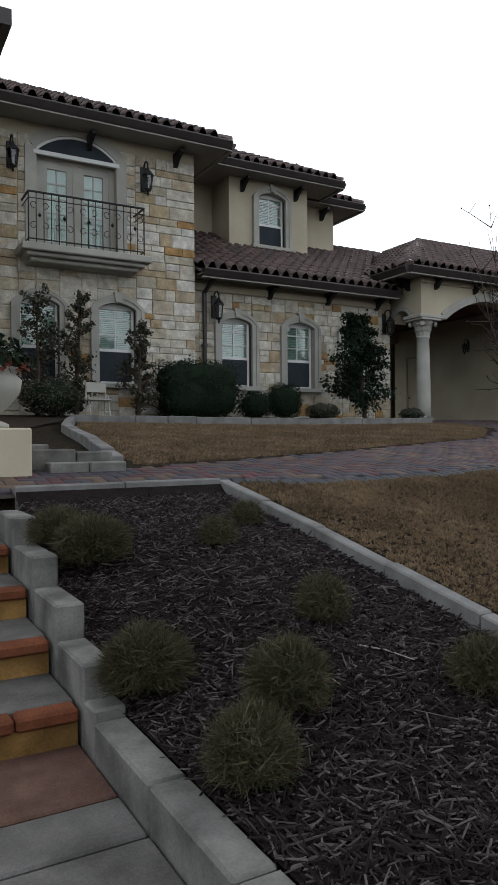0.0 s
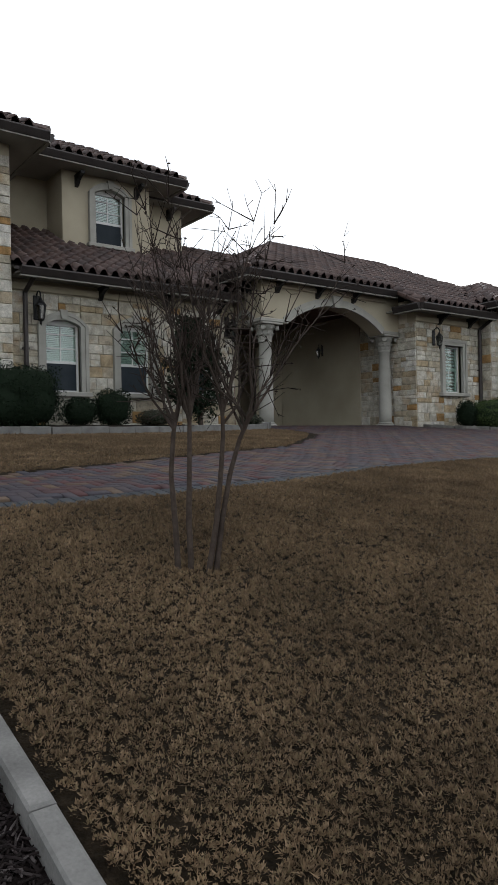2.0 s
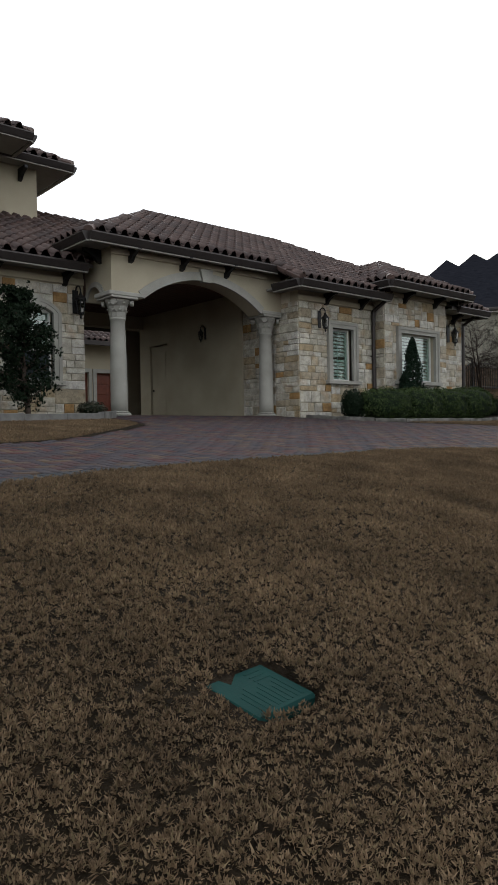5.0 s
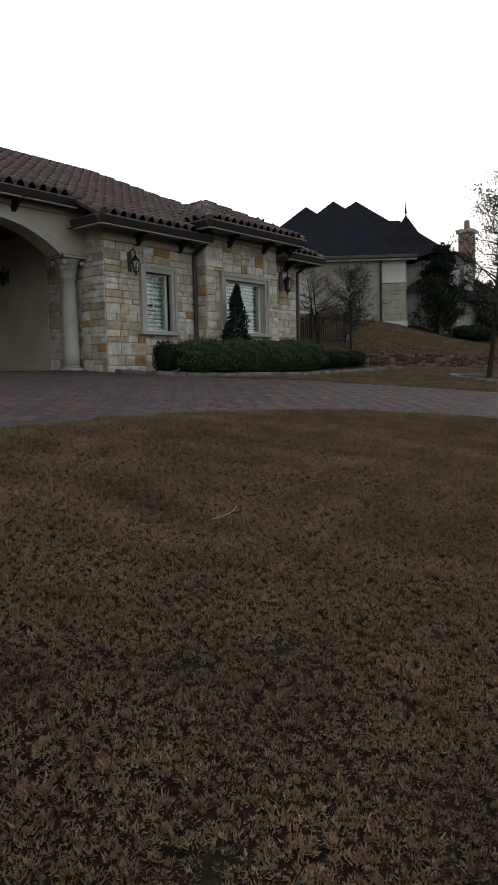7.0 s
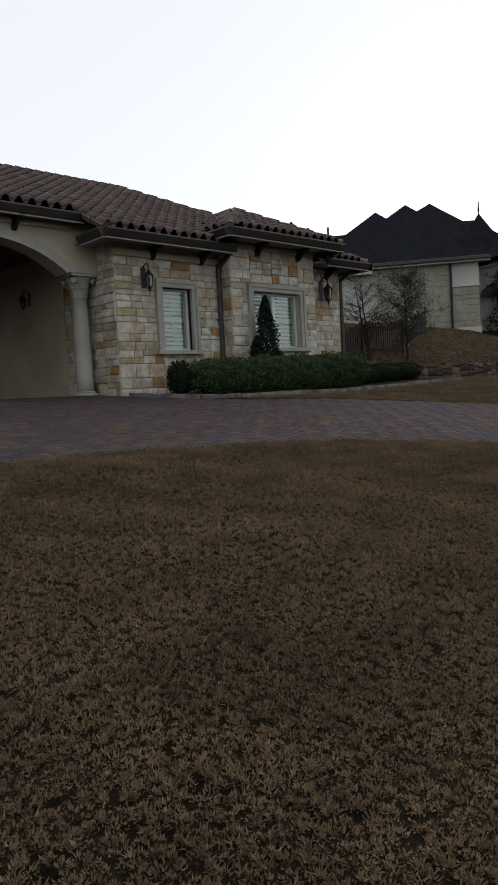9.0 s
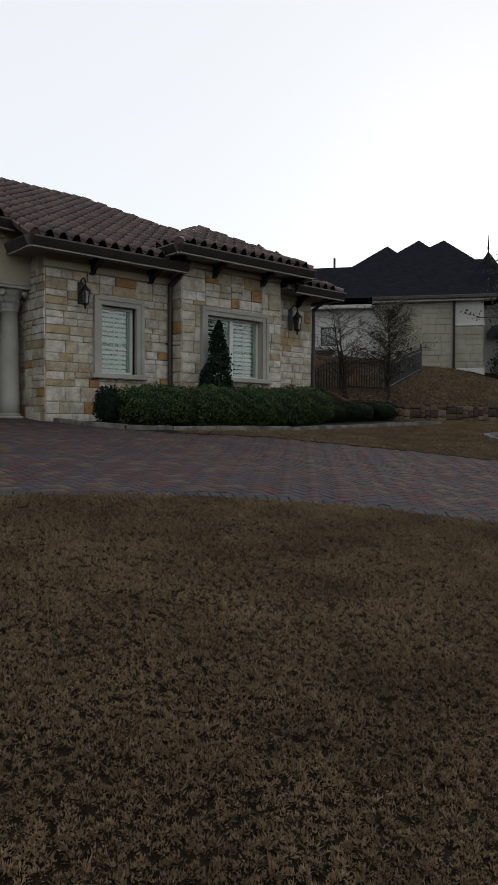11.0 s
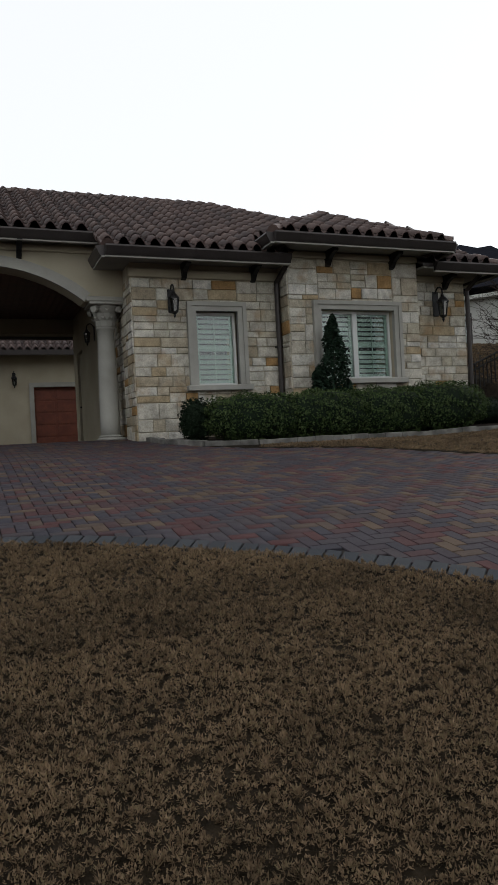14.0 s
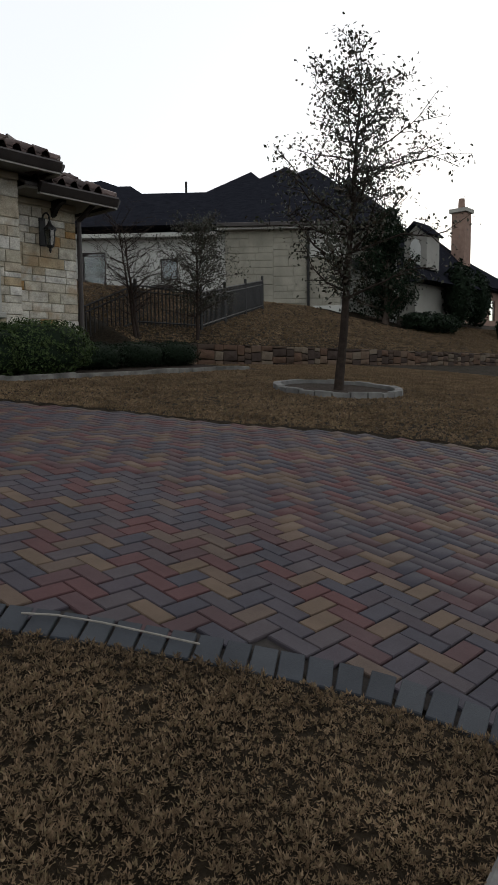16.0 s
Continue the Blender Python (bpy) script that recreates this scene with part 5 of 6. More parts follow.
kerb("planting_kerb", [(1.9, 5.62), (2.2, 7.4), (2.38, 9.0), (3.1, 11.4)], .13, .1, .5, M_CURB, "pale stone edging beside the urn bed", "planting kerbs")
ring = [(25.55 + .95 * math.cos(a), 7.23 + .95 * math.sin(a)) for a in np.linspace(0, 2 * math.pi, 25)]
kerb("tree_ring", ring, .13, .08, .25, M_CURB, "low ring of pale edging stones round the young oak", "tree ring")
sheet("tree_soil", ring[:-1], M_SOIL, .02, "dark soil inside the tree ring", "soil", .08)

steps = thing("steps", (0, 2.66, .42), "garden steps with ochre risers and red brick nosings", "steps")
for k in range(5):
    y0, zt = 2.66 + .46 * k, .57 + .15 * k
    part("tread", bx(-1.4, .76, y0 + .1, y0 + .62, zt - .3, zt, bevel=.006), M_CONC, steps, "worn grey concrete tread")
    part("riser", bx(-1.4, .755, y0 + .03, y0 + .1, zt - .17, zt - .055), M_OCHRE, steps, "ochre painted riser")
    for j in range(9):
        part("nosing", bx(-1.4 + j * .24, -1.4 + (j + 1) * .24 - .006 if j < 8 else .755, y0, y0 + .1, zt - .055, zt + .002, bevel=.012), M_BRICKNOSE, steps, "red brick nosing")
path = thing("garden_path", (0, 1, .42), "stamped concrete path of grey and red-stained slabs", "path", kind="structure")
for a, b, m_ in ((2.235, 2.75, M_REDSLAB), (1.96, 2.22, M_CONC), (1.2, 1.945, M_CONC), (.4, 1.185, M_CONC), (-.6, .385, M_CONC), (-3, -.615, M_CONC)):
    part("slab", bx(-1.4, .765, a, b, .2, .42, bevel=.008), m_, path)
lw = thing("low_wall", (.835, 1.5, .42), "stepped low wall of pale limestone blocks", "low wall", kind="structure")
for a, b, zt in ((-2.4, -1.4, .56), (-1.39, -.45, .56), (-.44, .5, .56), (.51, 1.42, .56), (1.43, 1.97, .56), (1.98, 2.52, .56), (2.53, 2.66, .6), (2.67, 3.06, .73), (3.08, 3.52, .88), (3.54, 4.0, 1.03), (4.02, 4.5, 1.18)):
    part("block", bx(.77, .9, a, b, .15, zt, bevel=.01), M_BLOCK, lw)

# urn on its pedestal, and the low planter beside it
ped = thing("pedestal", (.86, 5.5, gz(.86, 5.5)), "square cream stucco pedestal", "pedestal")
zp = gz(.86, 5.5)
part("pedestal_body", bx(.58, 1.14, 5.22, 5.78, zp - .1, 1.7, bevel=.012), M_STUCCO, ped)
urn = thing("urn", (.86, 5.5, 1.7), "large pale stone urn planted with dark foliage", "urn")
part("urn_bowl", lathe(bmesh.new(), [(.17, 0), (.17, .03), (.1, .06), (.09, .1), (.17, .16), (.25, .27), (.265, .36), (.22, .4), (.25, .43), (.25, .45), (.2, .45)], (.86, 5.5, 1.7), 26), M_CAST, urn, "moulded stone bowl", True)
r = np.random.default_rng(81)
d = r.normal(0, 1, (900, 3))
d[:, 2] = np.abs(d[:, 2])
d /= np.linalg.norm(d, axis=1, keepdims=True)
clump(np.array([.86, 5.5, 2.15]) + d * r.uniform(.1, .36, (900, 1)) * [1, 1, .75], d, .07, M_LEAF_DARK, urn, r)
clump(np.array([.9, 5.35, 2.1]) + d[:160] * [.25, .2, .12], d[:160], .06, M_FLOWER, urn, r, "flowers")
pl = thing("planter_wall", (1.5, 5.6, gz(1.5, 5.6)), "low two-course planter wall of pale blocks", "planter", kind="structure")
part("block", bx(1.2, 1.55, 5.55, 5.8, 1.3, 1.54, bevel=.01), M_BLOCK, pl)
part("block", bx(1.56, 1.85, 5.55, 5.8, 1.3, 1.52, bevel=.01), M_BLOCK, pl)
part("block", bx(1.3, 1.6, 5.36, 5.54, 1.28, 1.44, bevel=.01), M_BLOCK, pl)
part("block", bx(1.61, 1.9, 5.36, 5.54, 1.28, 1.44, bevel=.01), M_BLOCK, pl)
part("block", bx(1.2, 1.4, 5.81, 6.6, 1.3, 1.58, bevel=.01), M_BLOCK, pl)

# small folding chair by the bed
ch = thing("garden_chair", G3(3.9, 12.55), "small weathered grey garden chair by the house bed", "chair")
zc = gz(3.9, 12.55)
for x in (3.72, 4.08):
    part("front_leg", rod(bmesh.new(), (x, 12.4, zc), (x, 12.55, zc + .42), .016, None, 6), M_CAST, ch)
    part("back_leg", rod(bmesh.new(), (x, 12.75, zc), (x, 12.68, zc + .68), .016, None, 6), M_CAST, ch)
part("seat", bx(3.7, 4.1, 12.4, 12.72, zc + .34, zc + .37, bevel=.008), M_CAST, ch)
part("backrest", bx(3.72, 4.08, 12.67, 12.69, zc + .5, zc + .68, bevel=.006), M_CAST, ch)

# valve box in the lawn, slab at the drive's edge
vb = thing("valve_box", G3(6.35, 1.88), "green plastic valve box lid sunk in the lawn", "valve box")
bm = bx(-.16, .15, -.13, .14, -.06, .0, bevel=.012)
bmesh.ops.transform(bm, matrix=pose(6.33, 1.88, gz(6.35, 1.88) - .002, 11.5, 0, 8), verts=bm.verts)
lid = part("lid", bm, M_GREENLID, vb)
bm = bmesh.new()
for k in range(9):
    box(bm, -.11 + k * .026, -.1 + k * .026, -.1, .0 + (k % 3) * .02, .0, .0015)
box(bm, .02, .1, .05, .06, 0, .0015), box(bm, .02, .1, .075, .085, 0, .0015), box(bm, .02, .1, .1, .11, 0, .0015)
bmesh.ops.transform(bm, matrix=pose(6.33, 1.88, gz(6.35, 1.88) - .002, 11.5, 0, 8), verts=bm.verts)
part("raised_ribs", bm, M_GREENLID, lid)
vb = thing("valve_box", G3(10.6, .9), "small round green valve cap sunk in the lawn", "valve box")
bm = lathe(bmesh.new(), [(.05, -.06), (.05, -.004), (.044, .004), (.02, .006)], (0, 0, 0), 16)
bmesh.ops.transform(bm, matrix=pose(10.6, .9, gz(10.6, .9) + .002, 12, 0, 0), verts=bm.verts)
part("lid", bm, M_GREENLID, vb)
sl = thing("edge_slab", G3(18.1, 1.1), "pale concrete slab at the drive's edge", "slab", kind="structure")
bm = bx(-.22, .4, -.6, .42, -.1, .0, bevel=.01)
bmesh.ops.transform(bm, matrix=pose(18.02, 1.1, gz(18.02, 1.1) + .03, 12, 0, 8), verts=bm.verts)
part("slab", bm, M_CURB, sl)

# ---- fence, retaining wall, neighbours ----
fe = thing("fence", (27.5, 14, gz(27.5, 14)), "black iron picket fence", "fence")
fline = [(25.0, 13.95), (27.1, 13.95), (29.25, 13.95), (31.2, 14.95), (33.2, 15.95), (35.2, 16.95)]
for (xa, ya), (xb, yb) in zip(fline, fline[1:]):
    za, zb = gz(xa, ya), gz(xb, yb)
    part("post", bx(xb - .03, xb + .03, yb - .03, yb + .03, zb - .1, zb + 1.1), M_IRON, fe)
    bm = bmesh.new()
    for h in (.95, .82, .12):
        rod(bm, (xa, ya, za + h), (xb, yb, zb + h), .022, None, 4)
    part("rail", bm, M_IRON, fe)
    n = int(math.hypot(xb - xa, yb - ya) / .115)
    for k in range(n):
        t = k / n
        x, y, z = xa + (xb - xa) * t, ya + (yb - ya) * t, za + (zb - za) * t
        part("picket", bx(x - .011, x + .011, y - .011, y + .011, z + .05, z + .96), M_IRON, fe)
rwall = thing("retaining_wall", (35, 12.7, 2.1), "low rough rubble retaining wall", "retaining wall", kind="structure")
part("wall_core", bx(27.4, 60, 12.72, 12.95, 1.8, 2.62), M_SOIL, rwall)
rr = random.Random(9)
STONE_R = [s.copy() for s in STONES[:3]]
for s in STONE_R:
    s.materials[0] = M_RUBBLE
STONE_N = [s.copy() for s in STONES[3:]]
for s in STONE_N:
    s.materials[0] = M_NSTONE
x = 27.4
while x < 46:
    w = rr.uniform(.25, .6)
    z = 2.05
    while z < 2.6:
        h = min(rr.uniform(.12, .28), 2.64 - z)
        ob = place(new("stone", rr.choice(STONE_R)), rwall)
        ob.matrix_basis = Matrix.LocRotScale((x + w / 2, 12.71, z + h / 2), Euler((0, rr.uniform(-.08, .08), 0)), (w - .015, .14, h - .015))
        z += h
    x += w


def hip_roof(bm, x0, x1, y0, y1, z, top, inset):
    """A closed hipped roof over a rectangle, its ridge along x."""
    b = [bm.verts.new(p) for p in ((x0, y0, z), (x1, y0, z), (x1, y1, z), (x0, y1, z))]
    ym = (y0 + y1) / 2
    r0, r1 = bm.verts.new((x0 + inset, ym, top)), bm.verts.new((x1 - inset, ym, top))
    for f in ((b[0], b[1], r1, r0), (b[2], b[3], r0, r1), (b[1], b[2], r1), (b[3], b[0], r0), (b[0], b[3], b[2], b[1])):
        bm.faces.new(f)
    return bm


# the neighbour's front runs askew to ours: x along it, y into it
NB = pose(38.0, 21.3, 0, 0, 0, -51.7)


def nb_part(name, bm, mat, parent, label="", smooth=False):
    bmesh.ops.transform(bm, matrix=NB, verts=bm.verts)
    return part(name, bm, mat, parent, label, smooth)


def nb_plan(u, o):
    p = NB @ Vector((u, o, 0))
    return p.x, p.y


nb = thing("neighbour_house", (40, 20, 4.6), "pale stone neighbouring house with a steep dark slate roof", "house")
nbw = nb_part("wall", wall_x(0, 3.35, 0, 3.6, 7.9), M_NSTONE, nb, "pale coursed stone wall")
stone_sets.append((nbw, 0, 3.32, 4.5, 7.75, [], nb_plan, radians(-51.7), 77, 1.9, STONE_N))
nbx = nb_part("wall", wall_x(3.35, 4.7, 0, 3.6, 6.7), M_NSTONE, nb, "pale coursed stone wall")
stone_sets.append((nbx, 3.42, 4.7, 4.5, 6.6, [], nb_plan, radians(-51.7), 78, 1.9, STONE_N))
nb_part("wall", wall_x(3.35, 4.7, .02, 6.7, 7.9), M_NWHITE, nb, "white stucco upper wall")
nb_part("sill_band", bx(3.42, 4.75, -.07, .02, 6.62, 6.72, bevel=.01), M_NWHITE, nb)
nb_part("plinth", bx(-.02, 4.75, -.06, 0, 4.3, 4.68, bevel=.01), M_NWHITE, nb, "pale stone plinth")
nb_part("wall", wall_y(.3, 9, 4.4, 3.6, 7.9), M_NWHITE, nb)
nb_part("wall", wall_x(-8.5, 0, .35, 3.4, 7.75, [(-6.05, -5.05, 5.55, 7.05), (-2.75, -2.0, 5.85, 6.75)]), M_NWHITE, nb, "white stucco wall")
nb_part("wall", wall_y(.65, 12, -8.5, 3.4, 7.7), M_NWHITE, nb)
for a, b, c, d in ((-6.05, -5.05, 5.55, 7.05), (-2.75, -2.0, 5.85, 6.75)):
    wn_ = nb_part("window", wall_x(a, b, .4, c, d, [(a + .06, b - .06, c + .06, d - .06)], .08), M_GUTTER, nb, "dark framed window")
    nb_part("pane", bx(a + .06, b - .06, .43, .44, c + .06, d - .06), M_GLASS, wn_)
    nb_part("window_sill", bx(a - .06, b + .06, .27, .35, c - .1, c, bevel=.01), M_NWHITE, wn_)
    # panel painted dark in place of a shaded room
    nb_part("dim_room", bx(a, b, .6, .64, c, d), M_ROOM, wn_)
nb_part("downpipe", rod(bmesh.new(), (3.39, -.1, 4.4), (3.39, -.1, 7.85), .055, None, 8), M_IRON, nb, "dark metal downpipe")
nb_part("gutter", bx(-.3, 5.2, -.52, -.38, 7.82, 7.98, bevel=.02), M_GUTTER, nb, "dark metal gutter")
nb_part("fascia", bx(-.3, 5.2, -.37, .0, 7.74, 7.82), M_NWHITE, nb)
nb_part("fascia", bx(-9.0, -.3, -.12, .35, 7.56, 7.72), M_NWHITE, nb, "white eave board")
ROOF_N = ((-9.0, .2), (-9.6, 9.5), (-8.2, 12.2), (-6.7, 10.0), (-6.0, 10.0), (-4.9, 7.6), (-1.6, 7.6), (.4, 14.0), (1.0, 11.5), (2.5, 15.8), (3.05, 13.0), (4.1, 15.4), (5.3, 8.5), (5.9, 8.5), (7.0, 1.2), (5.3, -.4), (-.3, -.4), (-.3, .2))
nb_part("roof", prism(bmesh.new(), [(u, n, 8.0 + .42 * n) for u, n in ROOF_N], (0, 7, -.3)), M_SLATE, nb, "steep dark slate roof with several ridges")
nb_part("vent_pipe", rod(bmesh.new(), (-2.6, 7.5, 11.0), (-2.6, 7.5, 11.7), .06, None, 8), M_IRON, nb)
# recessed entry with a tall lit window under a rounded hood
nb_part("wall", wall_x(4.7, 7.2, 1.5, 3.6, 7.7, [(5.2, 5.62, 4.75, 6.35)]), M_NWHITE, nb, "white stucco entry wall")
ew = nb_part("window", wall_x(5.2, 5.62, 1.52, 4.75, 6.35, [(5.25, 5.57, 4.8, 6.3)], .1), M_GUTTER, nb, "narrow entry window")
nb_part("pane", bx(5.25, 5.57, 1.57, 1.58, 4.8, 6.3), M_GLASS, ew)
nb_part("curtain", bx(5.22, 5.6, 1.7, 1.72, 4.75, 6.35), M_SHUTTER, ew, "pale curtain")
hood = bmesh.new()
prism(hood, [(5.41 + .42 * math.cos(a), 1.5, 6.3 + .42 * math.sin(a)) for a in np.linspace(0, math.pi, 13)], (0, -.45, -.08))
nb_part("window_hood", hood, M_IRON, ew, "black rounded window hood")
part("turret_roof", lathe(bmesh.new(), [(1.85, 7.95), (.95, 9.3), (.05, 10.6), (.02, 10.7), (.05, 10.8), (.004, 11.5)], (43.6, 19.0, 0), 16), M_SLATE, nb, "dark conical turret roof with a finial")
part("turret_wall", lathe(bmesh.new(), [(1.5, 3.6), (1.5, 7.6), (1.62, 7.7), (1.62, 7.95)], (43.6, 19.0, 0), 20), M_NWHITE, nb, "round white turret wall")
# dormer and porch front wear soffit grey: their shaded side put into the colour
dm = part("dormer", prism(bmesh.new(), [(48.2, 18.8, 6.9), (48.2, 17.6, 6.9), (48.2, 17.6, 8.5), (48.2, 18.2, 9.0), (48.2, 18.8, 8.5)], (1.3, 0, 0)), M_SOFFIT, nb, "pale gabled dormer greyed as if in shade")
part("dormer_roof", prism(prism(bmesh.new(), [(48.0, 17.5, 8.46), (48.0, 18.2, 9.05), (48.0, 18.2, 9.2), (48.0, 17.4, 8.52)], (1.6, 0, 0)), [(48.0, 18.9, 8.46), (48.0, 18.2, 9.05), (48.0, 18.2, 9.2), (48.0, 19.0, 8.52)], (1.6, 0, 0)), M_SLATE, dm)
part("dormer_window", prism(bmesh.new(), [(48.19, 18.2 + .28 * c, z) for c, z in ((-1, 7.1), (1, 7.1), (1, 8.0), (.7, 8.25), (0, 8.4), (-.7, 8.25), (-1, 8.0))], (-.04, 0, 0)), M_FRAME, dm, "white arched window")
part("porch", bx(47.5, 53, 17.8, 21, 3.6, 6.2), M_SOFFIT, nb, "stone porch front")
part("porch_roof", hip_roof(bmesh.new(), 47, 53.5, 16.9, 22.6, 6.2, 8.5, 2.6), M_SLATE, nb, "dark slate porch roof")
ac = thing("air_conditioner", (36.5, 23.3, gz(36.5, 23.3)), "dark grey outdoor air conditioner beside the white wall", "air conditioner")
nb_part("casing", bx(-2.95, -2.1, -.75, .1, 4.5, 5.55, bevel=.03), M_GUTTER, ac)
for k in range(7):
    nb_part("louvre", bx(-2.88, -2.17, -.765, -.748, 4.7 + k * .11, 4.75 + k * .11), M_IRON, ac)

fh = thing("far_house", (80, 34, 4.0), "brick house with steep dark roofs and a tall chimney", "house")
part("wall", wall_x(72, 90, 32, 2.5, 10.0, [(78, 79.4, 7, 9), (83, 84.4, 7, 9), (78, 79.4, 4, 6)]), M_FARBRICK, fh)
part("wall", wall_y(32.3, 42, 72, 2.5, 10), M_FARBRICK, fh)
part("roof", hip_roof(bmesh.new(), 71, 84, 31, 43, 10, 16.0, 6), M_SLATE, fh)
part("roof", hip_roof(bmesh.new(), 80, 92, 31, 41, 9.8, 13.5, 5), M_SLATE, fh)
chm = part("chimney", bx(79.2, 80.6, 33, 34.4, 9, 17.2, bevel=.05), M_FARBRICK, fh, "tall brick chimney")
part("chimney_cap", bx(79.0, 80.8, 32.8, 34.6, 17.2, 17.6, bevel=.05), M_CAST, chm)
part("chimney_pot", rod(bmesh.new(), (79.9, 33.7, 17.6), (79.9, 33.7, 18.6), .35, .28, 10), M_FARBRICK, chm)
for a, b, c, d in ((78, 79.4, 7, 9), (83, 84.4, 7, 9), (78, 79.4, 4, 6)):
    part("window", bx(a, b, 32.1, 32.2, c, d), M_GLASS, fh)
fh.location = fh.location + Vector((3.5, -1.3, 0))
shrub((45.0, 15.6, gz(45.0, 15.6)), 2.2, .7, .4, 2200, .16, M_LEAF_DARK, "low dark hedge before the round turret", "hedge", "hedge", "far hedges", 3)
for k, (x, y) in enumerate(((52, 14.5), (56, 15.2), (60, 14.6))):
    shrub((x, y, gz(x, y)), 1.4, .9, .75, 1500, .22, M_LEAF_DARK, "dark clipped hedge before the neighbouring house", "hedge", "hedge", "far hedges", 3)
for k, (x, y, h) in enumerate(((50.5, 17.0, 3.4), (53.5, 17.4, 3.0))):
    shrub((x, y, gz(x, y)), .8, .8, h / 2, 1500, .2, M_LEAF_DARK, "dark clipped conical evergreen by the porch", "shrub")

# wing of the house that stands forward to the west
wing = thing("house_wing", (-2, 9, 1.8), "projecting stone wing with a clay tile roof", "house")
part("wall", wall_x(-8, 1.2, 10.6, 1.6, 7.0), M_MORTAR, wing)
part("wall", wall_y(10.9, 14.2, .9, 1.6, 7.0), M_MORTAR, wing)

roof_plane("roof", [(1.82, 10.0), (1.82, 16), (-3, 16), (-3, 14.95)], (-1, 0), 7.5, (1.82, 10), 61, False, wing)
roof_plane("roof", [(1.82, 10.0), (-3, 14.95), (-8, 14.95), (-8, 10)], (0, 1), 7.5, (1.82, 10), 62, False, wing)
part("gutter", bx(1.8, 1.93, 10, 15, 7.2, 7.42), M_GUTTER, wing)
part("gutter", bx(-8, 1.93, 9.87, 10, 7.2, 7.42), M_GUTTER, wing)

# ---- lawn blades ----
NEAR_LAWN = [(2.47, .4), (2.47, 4.64)] + [(x, y + .015) for x, y in DRIVE[2:15]] + [(18.62, .4)]
r = np.random.default_rng(90)


def turf_swell(x, y):
    """Low humps of the turf, from about -1.5 to 1.5."""
    wide = np.sin(x * 5.1 + 2.2 * np.sin(y * 3.7)) * np.sin(y * 6.3 + 1.7 * np.sin(x * 2.9))
    return wide + .7 * np.sin(x * 23 + 3 * np.sin(y * 17)) * np.sin(y * 27 + 2.5 * np.sin(x * 14))


def lawn_blades(name, poly, step, per, length, width, drop=.12, crowd=.5, hump=.0, dome_high=.015):
    """Turf as separate rounded clumps on a shaken grid, each a dense head of curled blades with the shade-dark ground
    sheet between.
    """
    x0, x1 = min(p[0] for p in poly), max(p[0] for p in poly)
    y0, y1 = min(p[1] for p in poly), max(p[1] for p in poly)
    gx, gy = np.meshgrid(np.arange(x0, x1, step), np.arange(y0, y1, step))
    P = np.stack([gx.ravel(), gy.ravel()], 1)
    P = P + r.uniform(-.5, .5, P.shape) * step
    P = P[inside(poly, P[:, 0], P[:, 1])]
    P = P[np.hypot(P[:, 0] - 25.55, P[:, 1] - 7.23) > 1.0]
    for bx0, bx1, by0, by1 in ((6.16, 6.5, 1.74, 2.01), (10.55, 10.67, .85, .95)):
        P = P[~((P[:, 0] > bx0) & (P[:, 0] < bx1) & (P[:, 1] > by0) & (P[:, 1] < by1))]
    P = P[r.uniform(0, 1, len(P)) > drop * (1 - .9 * turf_swell(P[:, 0], P[:, 1]))]
    swell = turf_swell(P[:, 0], P[:, 1])
    tall = r.uniform(.6, 1.3, len(P)) * (1 + .14 * swell)
    head = step * crowd * r.uniform(.7, 1.25, len(P))
    P, tall, head = np.repeat(P, per, 0), np.repeat(tall, per), np.repeat(head, per)
    n = len(P)
    a, q = r.uniform(0, 2 * np.pi, n), np.sqrt(r.uniform(0, 1, n))
    out = np.stack([np.cos(a), np.sin(a)], 1)
    b = P + out * (q * head)[:, None]
    # each blade hangs on the dome of its clump
    dome = dome_high * tall * (1 - q * q) * r.uniform(.35, 1, n)
    base = np.stack([b[:, 0], b[:, 1], ground_z(b[:, 0], b[:, 1]) - .004 + dome + hump * (1.2 + turf_swell(b[:, 0], b[:, 1]))], 1)
    tilt = q * 1.0 + r.normal(0, .4, n)
    L = length * tall * r.uniform(.5, 1.1, n)
    d = np.stack([out[:, 0] * np.sin(tilt), out[:, 1] * np.sin(tilt), np.cos(tilt)], 1)
    c = r.uniform(0, 2 * np.pi, n)
    s = np.stack([np.cos(c), np.sin(c), np.zeros(n)], 1) * (width * r.uniform(.6, 1.3, n))[:, None]
    tip = base + d * L[:, None] + r.normal(0, 1, (n, 3)) * (L * .25)[:, None]
    V = np.stack([base - s, base + s, tip], 1).reshape(-1, 3)
    tagged(raw(name, V, np.arange(n * 3).reshape(-1, 3), M_BLADE), "short dry brown grass in rounded clumps", "grass", kind="stuff")


lawn_blades("grass_near", NEAR_LAWN, .034, 34, .0165, .0038, .03, .6, .005, .022)
lawn_blades("grass_behind", [(2.47, -4.5), (2.47, .4), (18.62, .4), (18.95, -4.5)], .075, 12, .022, .013, .03)
ISLAND_LAWN = [(2.1, 5.65), (3.64, 6.08), (5.0, 6.56), (7.1, 7.38), (8.5, 7.83), (10.1, 9.2), (11.05, 10.2), (11.5, 11.3), (11.5, 11.9), (8.6, 10.9), (6.0, 10.6), (4.6, 10.9), (3.2, 11.3), (2.5, 9)]
lawn_blades("grass_island", ISLAND_LAWN, .04, 12, .022, .007, .03)
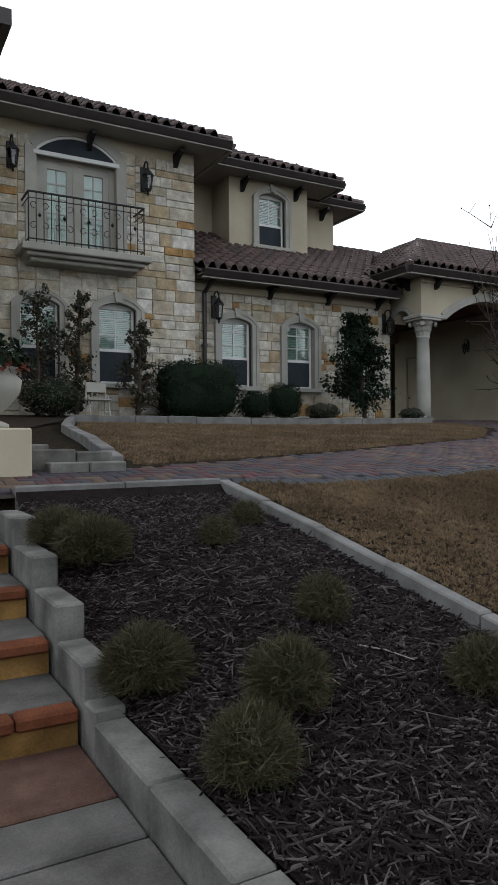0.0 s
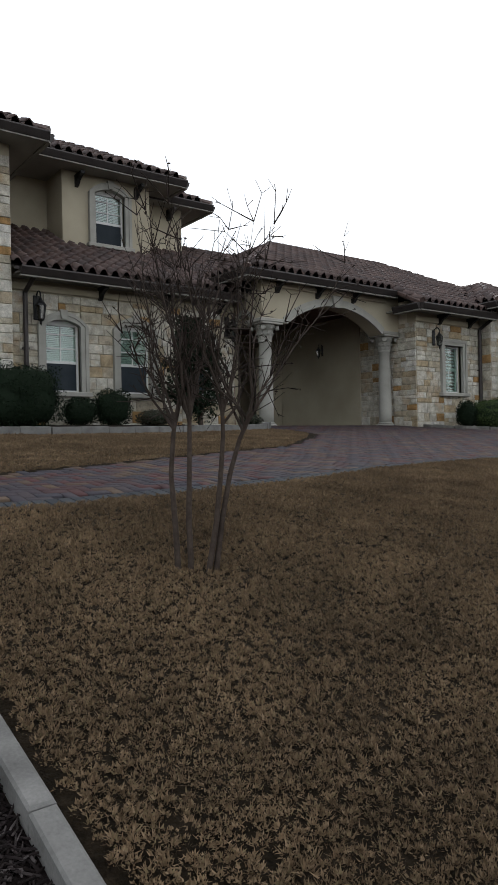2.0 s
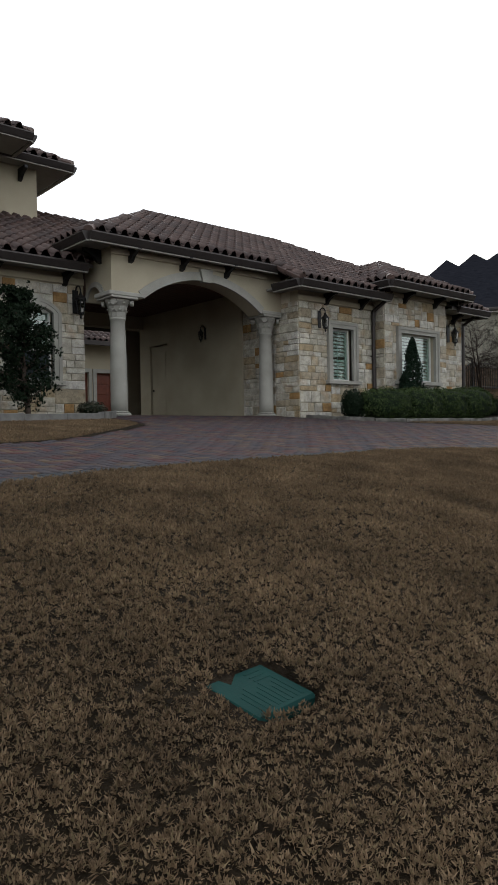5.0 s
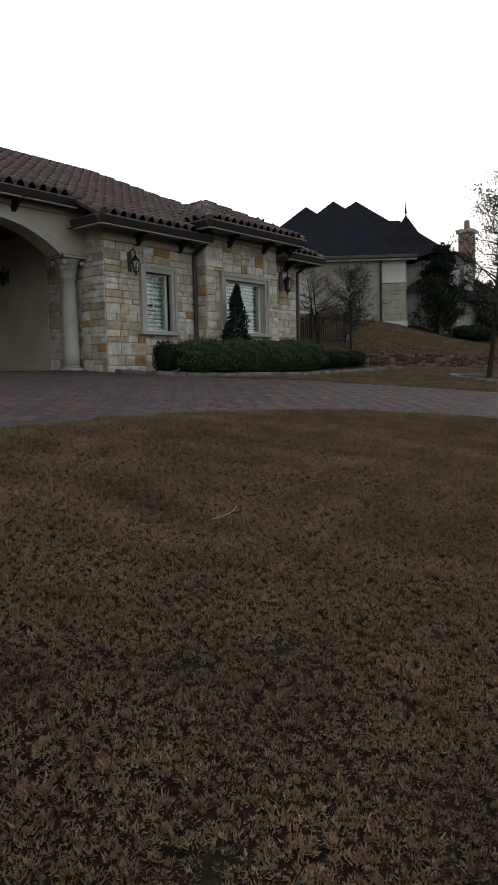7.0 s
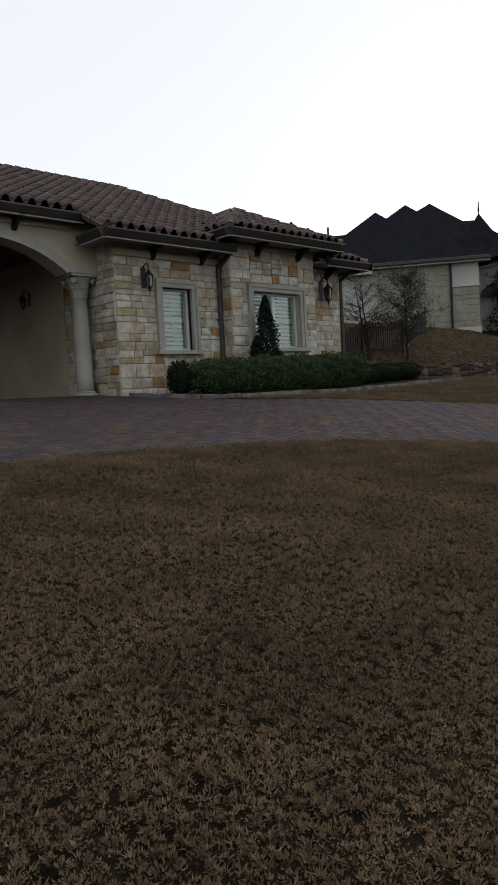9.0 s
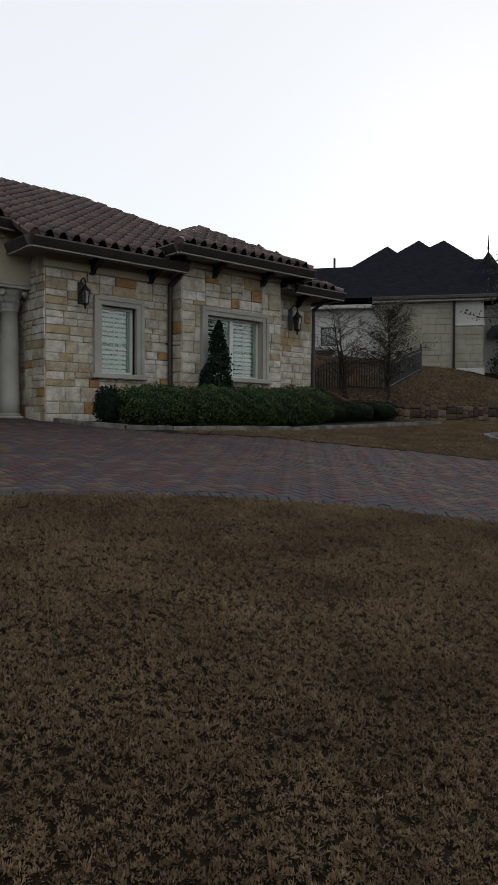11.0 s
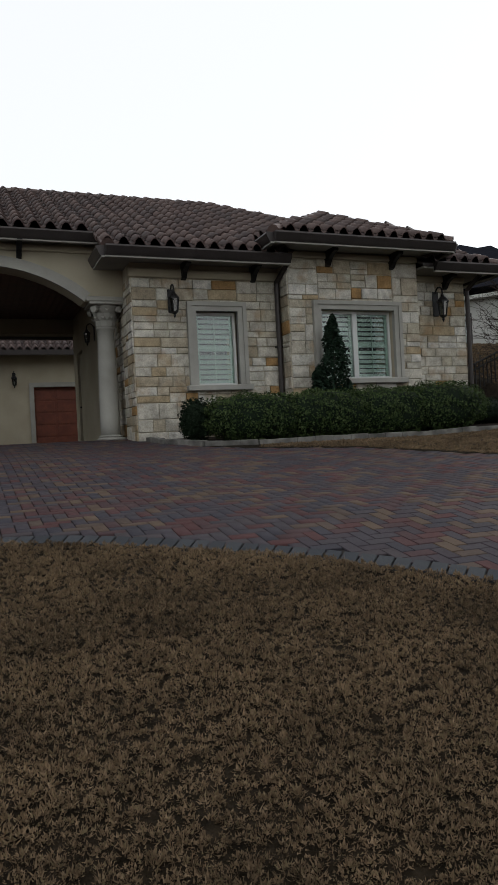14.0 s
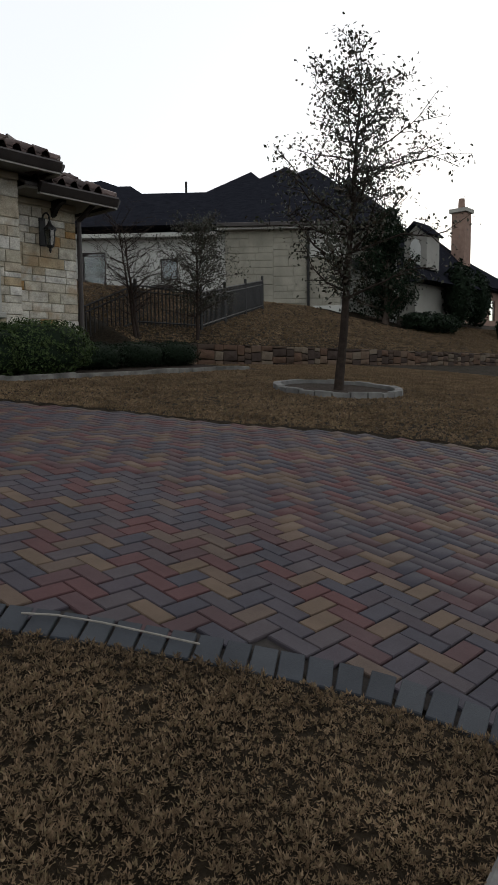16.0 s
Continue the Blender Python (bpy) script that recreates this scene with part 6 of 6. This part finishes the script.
FAR_LAWN = [(24.3, 1), (23.3, 3.69), (21.7, 5.98), (21.0, 7.6), (20.0, 9.3), (18.7, 10.1), (18.9, 10.62), (23, 10.56), (28, 10.65), (28, 12.6), (34, 12.6), (34, 1)]
lawn_blades("grass_far", FAR_LAWN, .055, 12, .02, .011, .03)
HILL_LAWN = [(26.2, 13.0), (62, 13.0), (62, 17.0), (46, 17.0), (42.8, 15.6), (40.4, 17.2), (36.5, 22.4), (33.5, 25), (27, 20)]
lawn_blades("grass_hill", HILL_LAWN, .1, 12, .03, .024, .0)

# ---- drive pavers, laid in herringbone ----
W = .1
i0, i1, j0, j1 = int(-3 / W), int(25 / W), int(-4 / W), int(16.2 / W)
pieces = []
for j in range(j0, j1):
    m = np.arange((i0 - j) // 4, (i1 - j) // 4 + 1)
    xs = j + 4 * m
    pieces.append(np.stack([xs * W, np.full(len(m), j * W), np.full(len(m), 2 * W), np.full(len(m), W)], 1))
    pieces.append(np.stack([(xs + 2) * W, np.full(len(m), (j - 1) * W), np.full(len(m), W), np.full(len(m), 2 * W)], 1))
pv = np.concatenate(pieces)
cx, cy = pv[:, 0] + pv[:, 2] / 2, pv[:, 1] + pv[:, 3] / 2
keep = inside(DRIVE, cx, cy) & (cx > -2.5)
near_edge = DRIVE[1:17]


keep &= edge_gap(near_edge, cx, cy) > .2
pv, cx, cy = pv[keep], cx[keep], cy[keep]
close = (cx > 16.6) & (cx < 19.4) & (cy > 1.6) & (cy < 5.2)
order = np.argsort(np.where(close, np.hypot(cx - 18.0, cy - 3.2), 99))
single, rest = order[:300], order[300:]


def paver_mesh(w, h):
    c = .0035
    V = [(-w / 2 + .003, -h / 2 + .003, -.04), (w / 2 - .003, -h / 2 + .003, -.04), (w / 2 - .003, h / 2 - .003, -.04), (-w / 2 + .003, h / 2 - .003, -.04)]
    V += [(x, y, -.005) for x, y, _ in V] + [(x - math.copysign(c, x), y - math.copysign(c, y), 0) for x, y, _ in V]
    F = [(8, 9, 10, 11)] + [(k, (k + 1) % 4, (k + 1) % 4 + 4, k + 4) for k in range(4)] + [(k + 4, (k + 1) % 4 + 4, (k + 1) % 4 + 8, k + 8) for k in range(4)]
    return np.array(V), np.array(F)


PM = {}
for key, (w, h) in {"across": (2 * W, W), "along": (W, 2 * W)}.items():
    V, F = paver_mesh(w, h)
    me = bpy.data.meshes.new("paver")
    me.from_pydata(V.tolist(), [], F.tolist())
    me.materials.append(M_PAVER_OB)
    PM[key] = (me, V, F)
rr = random.Random(12)
for k in single:
    x, y = float(cx[k]), float(cy[k])
    slope = Vector((-(gz(x + .1, y) - gz(x - .1, y)) / .2, -(gz(x, y + .1) - gz(x, y - .1)) / .2, 1)).normalized()
    ob = place(new("paver", PM["across" if pv[k, 2] > pv[k, 3] else "along"][0]), drive)
    rot = Vector((0, 0, 1)).rotation_difference(slope)
    ob.matrix_basis = Matrix.LocRotScale((x, y, gz(x, y) + rr.uniform(-.0015, .0015)), rot, None)
for key, mask in (("across", pv[rest, 2] > pv[rest, 3]), ("along", pv[rest, 2] < pv[rest, 3])):
    ids = rest[mask]
    _, V, F = PM[key]
    P = V[None] + np.stack([cx[ids], cy[ids], np.zeros(len(ids))], 1)[:, None]
    P[..., 2] += ground_z(P[..., 0], P[..., 1]) + rng.uniform(-.0015, .0015, (len(ids), 1))
    tagged(raw("pavers", P.reshape(-1, 3), (F[None] + (np.arange(len(ids)) * len(V))[:, None, None]).reshape(-1, 4), M_PAVER, drive), "herringbone pavers in grey, red and tan", kind="stuff")

# soldier course along the lawn
V, F = paver_mesh(W, 2 * W)
me = bpy.data.meshes.new("border_paver")
me.from_pydata(V.tolist(), [], F.tolist())
me.materials.append(M_BORDER)
curve = [Vector((*p, 0)) for p in near_edge]
smooth = []
for k in range(len(curve) - 1):
    p0, p1, p2, p3 = curve[max(0, k - 1)], curve[k], curve[k + 1], curve[min(len(curve) - 1, k + 2)]
    for s in range(24):
        t = s / 24
        smooth.append(.5 * ((2 * p1) + (p2 - p0) * t + (2 * p0 - 5 * p1 + 4 * p2 - p3) * t * t + (3 * p1 - p0 - 3 * p2 + p3) * t ** 3))
dist, last = 0.0, smooth[0]
nxt = 0.0
for p in smooth[1:]:
    seg = (p - last).length
    while nxt <= dist + seg and seg > 0:
        c = last.lerp(p, (nxt - dist) / seg)
        t = (p - last).normalized()
        n = Vector((-t.y, t.x, 0))
        c = c + n * .1
        slope = Vector((-(gz(c.x + .1, c.y) - gz(c.x - .1, c.y)) / .2, -(gz(c.x, c.y + .1) - gz(c.x, c.y - .1)) / .2, 1)).normalized()
        ob = place(new("border_paver", me), drive)
        rot = (Vector((0, 0, 1)).rotation_difference(slope)).to_matrix() @ Matrix.Rotation(math.atan2(t.y, t.x), 3, "Z")
        ob.matrix_basis = Matrix.LocRotScale((c.x, c.y, gz(c.x, c.y) + .004), rot.to_euler(), None)
        nxt += W * 1.03
    dist, last = dist + seg, p

# ---- stones of the walls, last ----
for args in stone_sets:
    lay_stones(*args)
